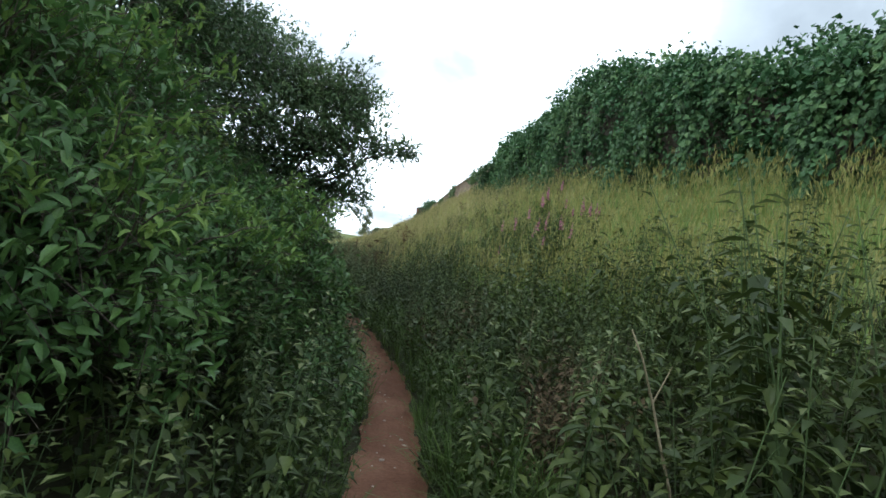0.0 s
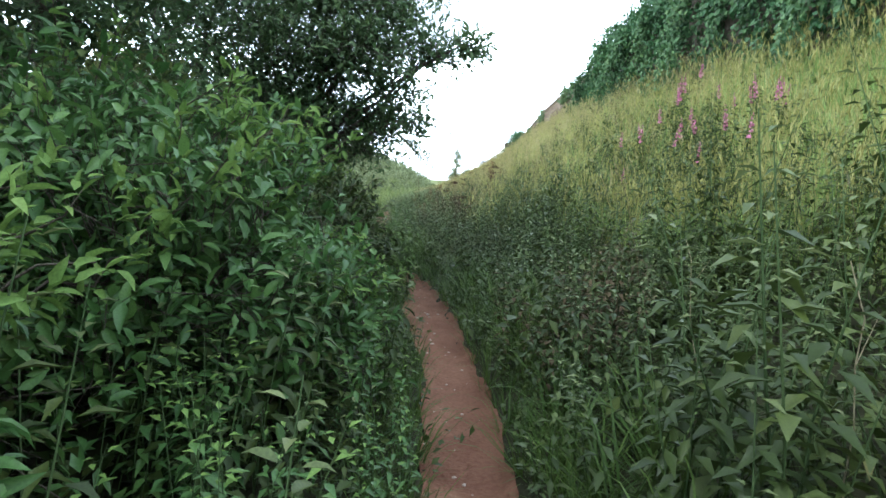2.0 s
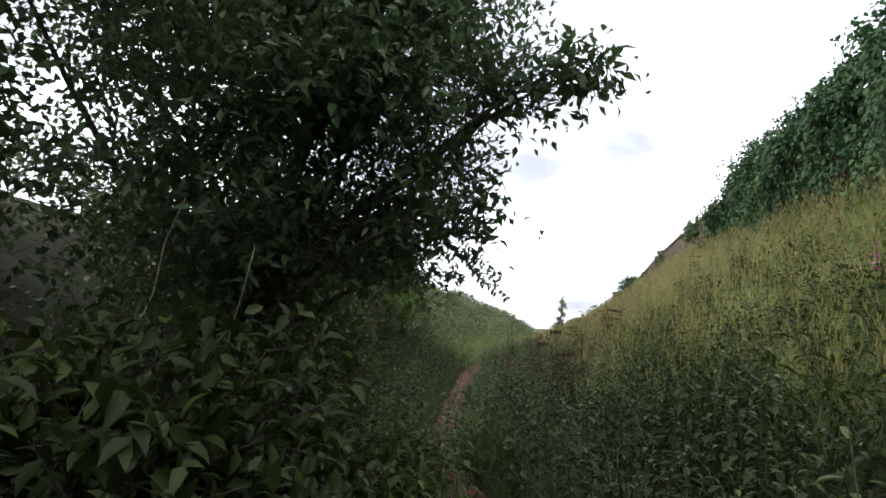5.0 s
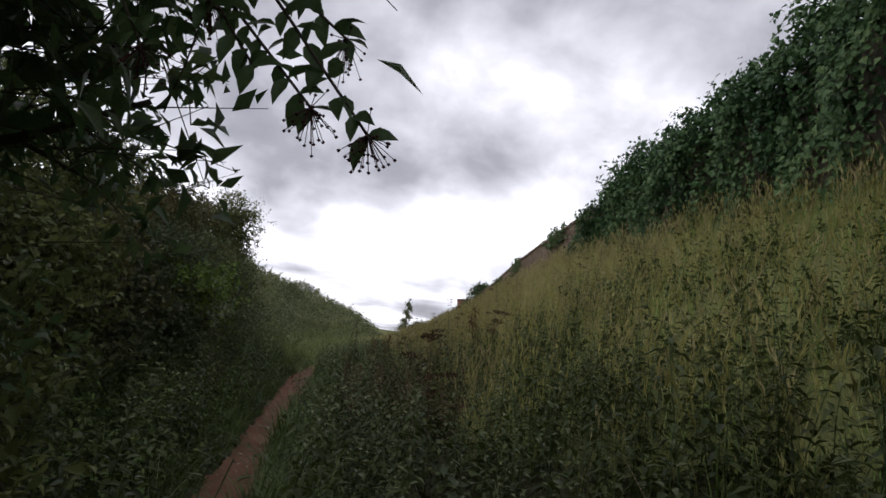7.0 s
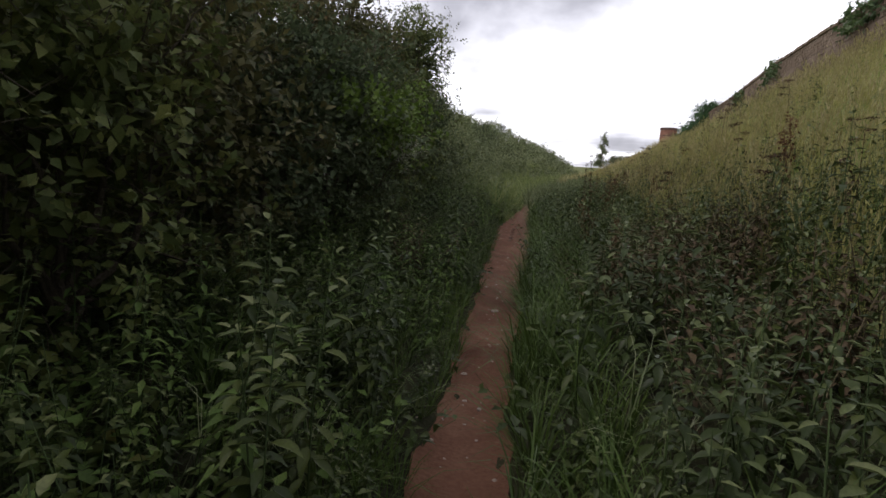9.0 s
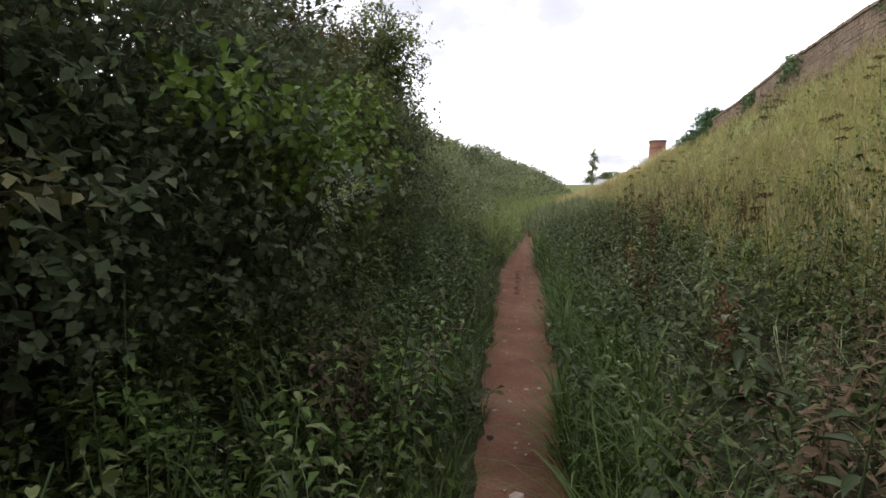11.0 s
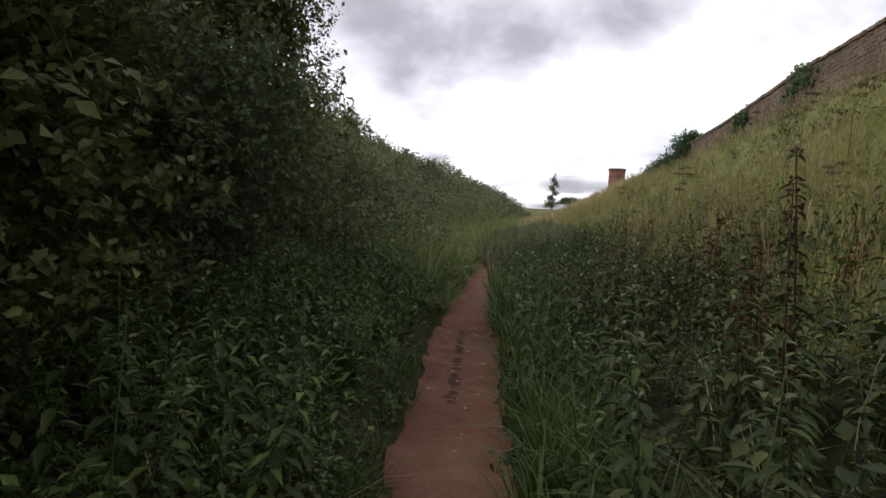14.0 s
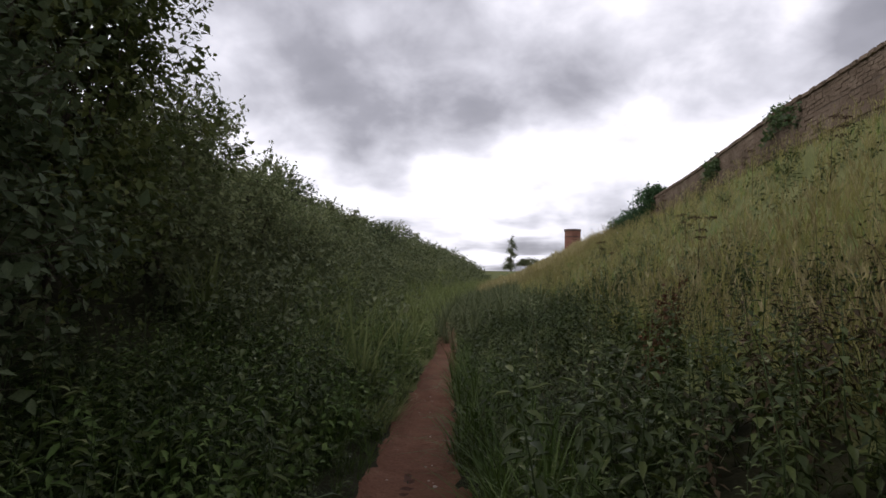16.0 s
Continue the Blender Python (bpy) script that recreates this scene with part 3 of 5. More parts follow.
def grow_limbs(rng, foot, blobs, radius, root, per=2):
    """Tapering limbs from the foot to the middle and rim of every lobe."""
    for b in blobs:
        for _ in range(per):
            h = Heap()
            tip = np.array(b[:3]) + rand_dirs(1, rng)[0] * np.array(b[3:]) * rng.uniform(.5, .95)
            start = np.array(foot) + (tip - np.array(foot)) * rng.uniform(0, .25) * (0, 0, 1)
            p = limb_points(start, tip, .08, 5, rng, .05)
            r = radius * np.linspace(.55, .12, 6)
            h.add(*tube(p, r, 6), 0)
            for j in (2, 3, 4):
                q = p[j] + rand_dirs(1, rng)[0] * np.array(b[3:]) * .45
                h.add(*rods([p[j]], [q], r[j] * .6, r[j] * .15, 4), 0)
            mesh_part("limb", h.mesh("limb", [BARK], True), root)


def shrub(name, label, category, x, y, blobs, leaf, width, count, leaf_mat, seed, trunk=.05, group="", shape=LEAF4, fill_share=.3, fill_size=1.5, shoots=6, young=None, **kw):
    """A shrub or tree: trunk, limbs and crown. Lobes are given relative to the foot."""
    rng = np.random.default_rng(seed)
    z = float(land(x, y)) - .05
    root = tagged(new(name), label, category, group)
    root.location = (x, y, z)
    low = min(b[2] for b in blobs) * .55
    t = Heap()
    p = limb_points((0, 0, 0), (blobs[0][0] * .4, blobs[0][1] * .4, low), 0, 4, rng, .02)
    r = trunk * np.linspace(1.2, .7, 5)
    t.add(*tube(p, r, 8), 0)
    mesh_part("trunk", t.mesh("trunk", [BARK], True), root, "grey-brown bark")
    grow_limbs(rng, p[-1], blobs, trunk, root)
    ch = crown_heap(rng, blobs, leaf, width, count, shape, twig_slot=1, shaded=.5, **kw)
    b = np.array(blobs, float)[rng.integers(0, len(blobs), shoots)]
    d = rand_dirs(shoots, rng) * (1, 1, .6)
    d = unit(np.stack([np.abs(d[:, 0]) * .8 + .1, d[:, 1], np.abs(d[:, 2]) + .5], 1))
    for base, way, rad in zip(b[:, :3], d, b[:, 3:]):
        a = base + way * rad * .8
        ln = rng.uniform(.45, .8) * min(1.0, rad.min())
        p = limb_points(a, a + way * (rad * .2 + ln), .04, 5, rng, .02)
        ch.add(*tube(p, np.linspace(.006, .002, 6), 4), 1)
        k = rng.uniform(.2, 1, 22)
        q = a + (p[-1] - a) * k[:, None] + rng.normal(0, .02, (22, 3))
        ch.add(*leaves(shape, q, way + rng.normal(0, .8, (22, 3)), rng.normal(0, .4, (22, 3)) + (0, 0, 1), leaf * rng.uniform(.6, 1.0, 22), width), 2)
    core = [(*b[:3], *(r * .82 for r in b[3:])) for b in blobs]
    fill = crown_heap(rng, core, leaf * fill_size, width * 1.1, int(count * fill_share), LEAF2, 6, inner=1.0)
    ch.add(*fill.arrays()[:2], 0)
    mesh_part("crown", ch.mesh("crown", [leaf_mat, BARK, young or leaf_mat], True), root, "dense uneven foliage")
    return root


# Dark trees and shrubs on the left bank, along the first part of the lane.
shrub("hawthorn_tree", "tall dark-leaved hawthorn tree on the bank", "tree", -3.7, 0.4,
      [(.2, 0, 1.0, 1.3, 1.6, 1.1), (0, 0, 2.4, 1.5, 1.7, 1.4), (.3, .6, 3.8, 1.3, 1.5, 1.3)], .078, .62, 9000, TREE, 21, .10, fill_share=.3, shape=LEAF2)
shrub("hawthorn_tree", "tall dark-leaved hawthorn tree on the bank", "tree", -3.9, 4.6,
      [(.3, 0, 1.0, 1.3, 1.8, 1.1), (0, 0, 2.2, 1.6, 1.7, 1.6), (.2, .3, 3.9, 1.5, 1.7, 1.6), (.5, 1.4, 3.0, 1.2, 1.2, 1.3), (-.4, -1, 4.6, 1.4, 1.4, 1.2), (.1, 1.6, 4.6, 1.2, 1.3, 1.1)],
      .078, .62, 17000, TREE, 22, .09, fill_share=.45, shape=LEAF2)
shrub("hawthorn_tree", "tall dark-leaved hawthorn tree on the bank", "tree", -3.7, 8.2,
      [(.4, 0, .9, 1.3, 1.7, 1.0), (.2, 0, 1.9, 1.5, 1.6, 1.5), (.2, .2, 3.3, 1.4, 1.4, 1.3), (-.3, .9, 4.2, 1.2, 1.2, 1.0)], .078, .62, 13000, TREE, 23, .09, fill_share=.4, shape=LEAF2)
shrub("hawthorn_tree", "tall dark-leaved hawthorn tree on the bank", "tree", -3.5, 11.6,
      [(.2, 0, .8, 1.2, 1.5, 1.0), (0, 0, 1.9, 1.4, 1.5, 1.4), (-.1, -.2, 3.3, 1.4, 1.5, 1.3), (-.4, -1.2, 3.6, 1.3, 1.4, 1.2)], .078, .62, 11500, TREE, 28, .09, fill_share=.3, shape=LEAF2)
shrub("hawthorn_tree", "tall dark-leaved hawthorn tree on the bank", "tree", -5.6, 6.8,
      [(.2, 0, 1.2, 1.6, 2.2, 1.3), (0, .4, 2.8, 1.6, 2.2, 1.6), (0, .2, 4.4, 1.5, 2.0, 1.3)], .08, .6, 9000, TREE, 29, .09, fill_share=.42, shape=LEAF2)
shrub("elder_tree", "spreading elder tree with branches hanging over the path", "tree", -2.3, 10.5,
      [(.1, .1, .8, .95, 1.3, .95), (.3, -.2, 1.8, 1.2, 1.35, 1.1), (.7, -.3, 3.0, 1.4, 1.35, 1.05), (-.5, .2, 3.8, 1.3, 1.4, 1.0), (1.25, -.7, 2.35, .85, .85, .45),
       (1.3, -.1, 3.3, 1.05, 1.0, .6), (1.8, -.5, 1.78, .5, .42, .36), (1.2, .1, 1.5, .55, .8, .5), (2.7, -.5, 2.65, .3, .28, .13), (2.2, -.4, 2.6, .5, .5, .25)],
      .085, .44, 27000, TREE, 24, .075, cluster=7, fill_share=.26, fill_size=1.4, shoots=8)
shrub("elder_bush", "leafy green elder bush beside the path", "bush", -1.3, 5.5,
      [(0, 0, .65, .85, .95, .65), (-.35, .2, 1.05, .7, .8, .55), (.4, -.3, .6, .6, .7, .55), (.35, .5, .75, .6, .65, .6)], .084, .38, 8200, ELDER, 25, .035, shape=LEAF12, cluster=7, fill_share=.22, fill_size=1.1, shoots=30, young=YOUNG)
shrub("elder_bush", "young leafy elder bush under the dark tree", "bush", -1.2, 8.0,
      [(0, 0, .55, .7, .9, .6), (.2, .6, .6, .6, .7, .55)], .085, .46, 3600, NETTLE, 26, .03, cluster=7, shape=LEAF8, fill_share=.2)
shrub("elder_bush", "low leafy elder growth at the tree's foot", "bush", -1.85, 11.7,
      [(0, 0, .5, .55, .9, .55), (-.4, .5, .8, .6, .8, .6)], .08, .46, 3200, SHRUB, 27, .03, cluster=7, shape=LEAF8, fill_share=.2)
for x, y, sc, seed in ((-1.35, 2.6, 1.0, 61), (-1.15, 3.9, .9, 62), (-2.0, 2.9, 1.35, 63), (-2.2, 4.3, 1.45, 64), (-2.1, 1.5, 1.1, 65), (-.58, 6.15, .74, 66)):
    shrub("elder_bush", "young leafy green elder bush crowding the path", "bush", x, y,
          [(0, 0, .6 * sc, .6 * sc, .75 * sc, .6 * sc), (-.25 * sc, .2 * sc, .95 * sc, .5 * sc, .6 * sc, .5 * sc), (.25 * sc, -.25 * sc, .75 * sc, .45 * sc, .5 * sc, .5 * sc)],
          .08, .36, int(3600 * sc), ELDER, seed, .03, shape=LEAF8, cluster=7, fill_share=.25, fill_size=1.1, shoots=22, young=YOUNG)
LEFT_SHRUBS = [  # x, y, top above the ground, half width
    (-2.6, 1.6, 1.5, .9), (-2.5, 3.2, 1.55, .85), (-2.5, 7.2, 1.5, .8), (-3.4, 12.6, 1.9, 1.0), (-3.9, 13.9, 2.2, 1.1), (-3.7, 15.7, 1.75, 1.0),
    (-4.9, 15.4, 2.7, 1.2), (-3.9, 18.6, 1.9, 1.0), (-4.9, 17.4, 2.9, 1.2), (-5.3, 20.4, 3.0, 1.3), (-4.5, 21.6, 2.1, 1.0), (-4.9, 24.0, 2.0, 1.1),
    (-5.6, 26.0, 3.9, 1.15), (-6.3, 24.2, 2.9, 1.3), (-6.4, 28.6, 2.1, 1.2), (-6.7, 31.4, 1.6, 1.2), (-7.0, 34.4, 1.4, 1.2), (-6.9, 26.4, 3.0, 1.3), (-4.2, 19.9, 2.0, .9), (-4.0, 17.2, 1.8, .9), (-3.3, 14.6, 1.5, .8), (-5.0, 22.6, 2.2, 1.0)]
for i, (x, y, top, w) in enumerate(LEFT_SHRUBS):
    up = float(np.interp(y, [11, 14, 26, 31], [0, .22, .22, 0]))
    top += 1.7 * up
    # From y 27.5 on the leaves take the colour paled for haze.
    shrub("hedge_shrub", "dense dark-green hedgerow shrub on the lane bank", "shrub", x, y,
          [(0, 0, top * .5 + up, w, w * 1.1, top * .5), (.2 * w, -.3 * w, top * .72 + up, w * .65, w * .7, top * .3), (-.2 * w, .4 * w, top * .68 + up, w * .6, w * .7, top * .33), (-.35 * w, 0, top * .3, w * .95, w * 1.15, top * .3)],
          .072, .6, int((1900 if y < 17 else 2700) * w * max(top, 1.2)), ((SHRUB, BRAMBLE, SHRUB, SALLOW) if y < 27.5 else (HAZEBRUSH, SALLOW, HAZEBRUSH, HAZEBRUSH))[i % 4], 40 + i, .045, "hedgerow shrubs", shape=LEAF4 if y < 17 else LEAF2)

for i in range(14):
    y = 37 + 5.2 * i + 1.5 * math.sin(i * 5.1)
    x = float(path_x(y) - valley(y)) - 3.2 - 1.2 * math.sin(i * 2.7) - .03 * y
    top, w = 1.6 + .6 * math.sin(i * 3.3), 1.0 + .35 * math.sin(i * 1.9)
    shrub("bank_bush", "rounded bush on the far bank, its green paled as by haze", "bush", x, y, [(0, 0, top * .5, w, w * 1.2, top * .5), (.3, -.4, top * .7, w * .6, w * .6, top * .35)],
          .13, .6, 700, (HAZEBRUSH, SALLOW, HAZEBRUSH)[i % 3], 90 + i, .05, "bushes on the far bank", shoots=4)

# ---- bank plants, joined ----
r1 = np.random.default_rng(101)
def clump(x, y):
    """Uneven growth: dense tall patches and thin low ones."""
    return .5 + .5 * np.sin(1.9 * x + 1.1 * y + 1.5 * np.sin(.8 * y)) * np.sin(1.4 * y - .9 * x + .6) + .35 * np.sin(4.1 * x + .7) * np.sin(3.7 * y)


x, y, off = places(r1, 2500, .7, 36, .12, 3.0, 1)
keep = r1.random(len(x)) < .38 + .9 * clump(x * 1.3, y * 1.3)
x, y, off = x[keep], y[keep], off[keep]
stuff("nettle_bed", strew(NETTLES, x, y, land(x, y) - .02, r1.uniform(.6, 1.12, len(x)) * (.62 + .55 * clump(x * 1.3, y * 1.3)) * np.interp(off, [.1, .5, 1.3, 3], [.45, .9, 1.1, .85]) * np.interp(y, [0, 8, 13, 22, 36], [1.2, 1.1, .85, .85, .8]), r1, .14),
      [STEM, NETTLE, TIP], "thick bed of dark-green nettles along the path", "nettles")
x, y, off = places(r1, 2300, .7, 28.5, .10, 3.0, -1)
keep = r1.random(len(x)) < .38 + .9 * clump(x * 1.3, y * 1.3)
x, y, off = x[keep], y[keep], off[keep]
stuff("nettle_bed", strew(NETTLES, x, y, land(x, y) - .02, r1.uniform(.6, 1.12, len(x)) * (.62 + .55 * clump(x * 1.3, y * 1.3)) * np.interp(off, [.1, .5, 1.3, 3], [.5, .9, 1.1, .9]) * np.interp(y, [0, 8, 13, 36], [1.15, 1.0, .8, .8]), r1, .14),
      [STEM, NETTLE, TIP], "thick bed of dark-green nettles under the hedge", "nettles")
for side, n, far in ((1, 1500, 3.4), (-1, 700, 2.4)):
    x, y, off = places(r1, n, .8, 30, .12, far, side)
    stuff("ground_herbs", strew(HERBS, x, y, land(x, y) - .03, r1.uniform(.35, .65, len(x)), r1, .3), [STEM, NETTLE], "low dark creeping herbs hiding the soil", "herbs")
for side, n, far in ((1, 1450, 3.6), (-1, 1200, 2.6)):
    x, y, off = places(r1, n, .6, 36, .08, far, side)
    keep = r1.random(len(x)) < .45 + .7 * clump(x * 1.7 + 2, y * 1.7)
    x, y, off = x[keep], y[keep], off[keep]
    stuff("herb_layer", strew(HERBS + BROAD, x, y, land(x, y) - .02, r1.uniform(.6, 1.2, len(x)) * np.interp(off, [.08, .5], [.55, 1]), r1, .2),
          [STEM, HERB], "low mixed leafy herbs under the nettles", "herbs")
x, y, off = places(r1, 900, -2, 36, .05, .5, 1)
x2, y2, off2 = places(r1, 700, -2, 36, .05, .4, -1)
x, y = np.concatenate([x, x2]), np.concatenate([y, y2])
xg, yg, _ = places(r1, 330, 12, 30, .05, .65, 1)
xn, yn, _ = places(r1, 120, 1.2, 11, .2, .8, 1)
xl, yl, _ = places(r1, 200, 14, 31, .34, 1.2, -1)
xg, yg = np.concatenate([xg, xn, xl]), np.concatenate([yg, yn, yl])
stuff("long_grass", strew([grass_tuft(trng, 22, .55, .018, 1.0) for _ in range(5)], xg, yg, land(xg, yg) - .01, r1.uniform(.6, 1.15, len(xg)), r1, .15), [GRASS], "long lush grass leaning beside the path", "grass")
xw, yw, _ = places(r1, 120, 10, 27, .2, 1.6, 1)
xv, yv, _ = places(r1, 60, 13, 26, .2, 1.3, -1)
xw, yw = np.concatenate([xw, xv]), np.concatenate([yw, yv])
stuff("arching_grass", strew([grass_tuft(trng, 9, .55, .009, .9) for _ in range(5)], xw, yw, land(xw, yw) - .01, r1.uniform(.7, 1.15, len(xw)), r1, .25), [GLINT], "arching grass blades among the nettles, pale as if glinting", "grass")
# Brighter leaf colour here stands in for light falling on the herb tops.
xh, yh, _ = places(r1, 900, 13, 33, .3, 2.3, -1)
stuff("hedge_herbs", strew(HERBS + NETTLES[:2], xh, yh, land(xh, yh) - .02, r1.uniform(.6, 1.1, len(xh)), r1, .2), [STEM, LUSHLIT, TIP], "leafy herbs at the foot of the hedge, coloured as lit from above", "herbs")
xt, yt, ot = places(r1, 60, 9.2, 11.4, .05, .75, -1)
stuff("nettle_bed", strew(NETTLES + HERBS, xt, yt, land(xt, yt) - .02, r1.uniform(.75, 1.0, len(xt)) * np.interp(ot, [.05, .3], [.75, 1]), r1, .12), [STEM, HERB, TIP], "tall rank nettles leaning in where the path bends", "nettles")
xt, yt = r1.normal(-.50, .15, 40), r1.normal(9.9, .35, 40)
stuff("nettle_bed", strew(NETTLES, xt, yt, land(xt, yt) - .02, r1.uniform(1.0, 1.25, len(xt)), r1, .1), [STEM, LUSHLIT, TIP], "tall fresh nettles leaning in where the path bends", "nettles")
xt, yt, ot = places(r1, 70, 3.7, 5.7, .08, 1.15, -1)
stuff("nettle_bed", strew(NETTLES, xt, yt, land(xt, yt) - .02, r1.uniform(.62, .88, len(xt)) * np.interp(ot, [.05, .4], [.6, 1]), r1, .14), [STEM, ELDER, YOUNG], "fresh green nettles below the elder bushes", "nettles")
xb, yb = np.concatenate([r1.uniform(.6, 3.2, 150), r1.uniform(-3.2, -.6, 150)]), r1.uniform(-6, -.8, 300)
stuff("nettle_bed", strew(NETTLES, xb, yb, land(xb, yb) - .02, r1.uniform(.6, 1.0, 300), r1, .14), [STEM, NETTLE, TIP], "dark-green nettles on both sides of the path", "nettles")
stuff("path_grass", strew(TUFTS, x, y, land(x, y) - .01, r1.uniform(.5, 1.1, len(x)) * np.interp(y, [20, 26], [1, .6]), r1, .15), [GRASS], "fresh green grass tufts along the path edge", "grass")
y = np.concatenate([r1.uniform(1.0, 30, 6200), r1.uniform(30, 62, 1800)])
k = r1.uniform(.30, 1.06, len(y))
keep = (k > np.interp(y, [1.5, 5, 11, 14], [.6, .5, .38, .3])) & ((r1.random(len(y)) < .55) | (k > .8) | (y < 10) | (y > 20))
y, k = y[keep], k[keep]
x = path_x(y) + k * (5.2 - path_x(y))
ripe = r1.random(len(y)) < np.interp(y, [9, 20], [0, .8])
hg = r1.uniform(.6, 1.05, len(x)) * np.interp(k, [.3, .6, 1.0], [.9, .75, .75])
for which, mats, words in ((~ripe, [SLOPE, GOLD], "tall pale seeding grass on the bank"), (ripe, [GOLD, DRY], "ripe golden seeding grass on the bank")):
    stuff("bank_grass", strew(BENTS, x[which], y[which], land(x[which], y[which]) - .03, hg[which], r1, .12), mats, words, "grass")
y = r1.uniform(-1, 48, 2600)
k = r1.uniform(.3, 1.0, len(y))
x = path_x(y) + k * (5.2 - path_x(y))
keep = (r1.random(len(x)) < 1.1 * clump(x * .8, y * .8) ** 2) & ((k < r1.uniform(.35, .75, len(x))) | (y > 9))
x, y, k = x[keep], y[keep], k[keep]
stuff("bank_herbs", strew(HERBS + NETTLES[:3], x, y, land(x, y) - .02, r1.uniform(.55, .95, len(x)), r1, .2), [STEM, HERB, TIP], "leafy green herbs among the bank grass", "herbs")
y = np.concatenate([r1.uniform(10, 20, 560), r1.uniform(.5, 8, 260)])
k = np.concatenate([r1.uniform(.28, .85, 560), r1.uniform(.25, .56, 260)])
x = path_x(y) + k * (5.2 - path_x(y))
stuff("bank_herbs", strew(HERBS + NETTLES, x, y, land(x, y) - .02, r1.uniform(.5, .9, len(x)), r1, .25), [STEM, HERB, TIP], "dark leafy herbs and nettles on the grassy bank", "herbs")
y = 60 + 130 * r1.uniform(0, 1, 2400) ** 1.5
k = r1.uniform(.0, 1.1, len(y))
x = path_x(y) + .3 + k * (5.2 - path_x(y))
stuff("bank_grass", strew(FARBENTS, x, y, land(x, y) - .03, r1.uniform(.9, 1.5, len(x)), r1, .12), [DRY], "distant dry grass on the bank", "grass")


# ---- wall with ivy, along the top of the bank ----
def ivy_top(y):
    return np.interp(y, [-6, 4, 8, 11, 13, 16, 19, 22.5, 24, 25.5, 26.6], [4.0, 4.55, 5.3, 6.2, 6.85, 6.95, 6.65, 6.85, 6.5, 5.85, 5.2])


def wall_top(y):
    return np.interp(y, [-6, 8, 12, 25, 33, 38, 45, 52], [3.7, 4.3, 5.3, 6.3, 6.32, 6.27, 5.9, 5.75])


def build_wall():
    ys = np.arange(-6, 52.01, .5)
    v, f = [], []
    for yy in ys:
        z0, z1 = float(land(5.7, yy)) - .6, float(wall_top(yy)) - .10
        v += [(5.44, yy, z0), (5.44, yy, z1), (5.95, yy, z1), (5.95, yy, z0)]
    for i in range(len(ys) - 1):
        for a in range(4):
            b = (a + 1) % 4
            f += [(i * 4 + a, i * 4 + b, i * 4 + 4 + b), (i * 4 + a, i * 4 + 4 + b, i * 4 + 4 + a)]
    e = (len(ys) - 1) * 4
    f += [(0, 2, 1), (0, 3, 2), (e, e + 1, e + 2), (e, e + 2, e + 3)]
    wall = tagged(new("wall_garden", mesh_of("wall_garden", v, f, [MORTAR])), "old coursed sandstone wall on top of the bank", "wall", kind="structure")
    return wall


WALL = build_wall()
ri = np.random.default_rng(77)


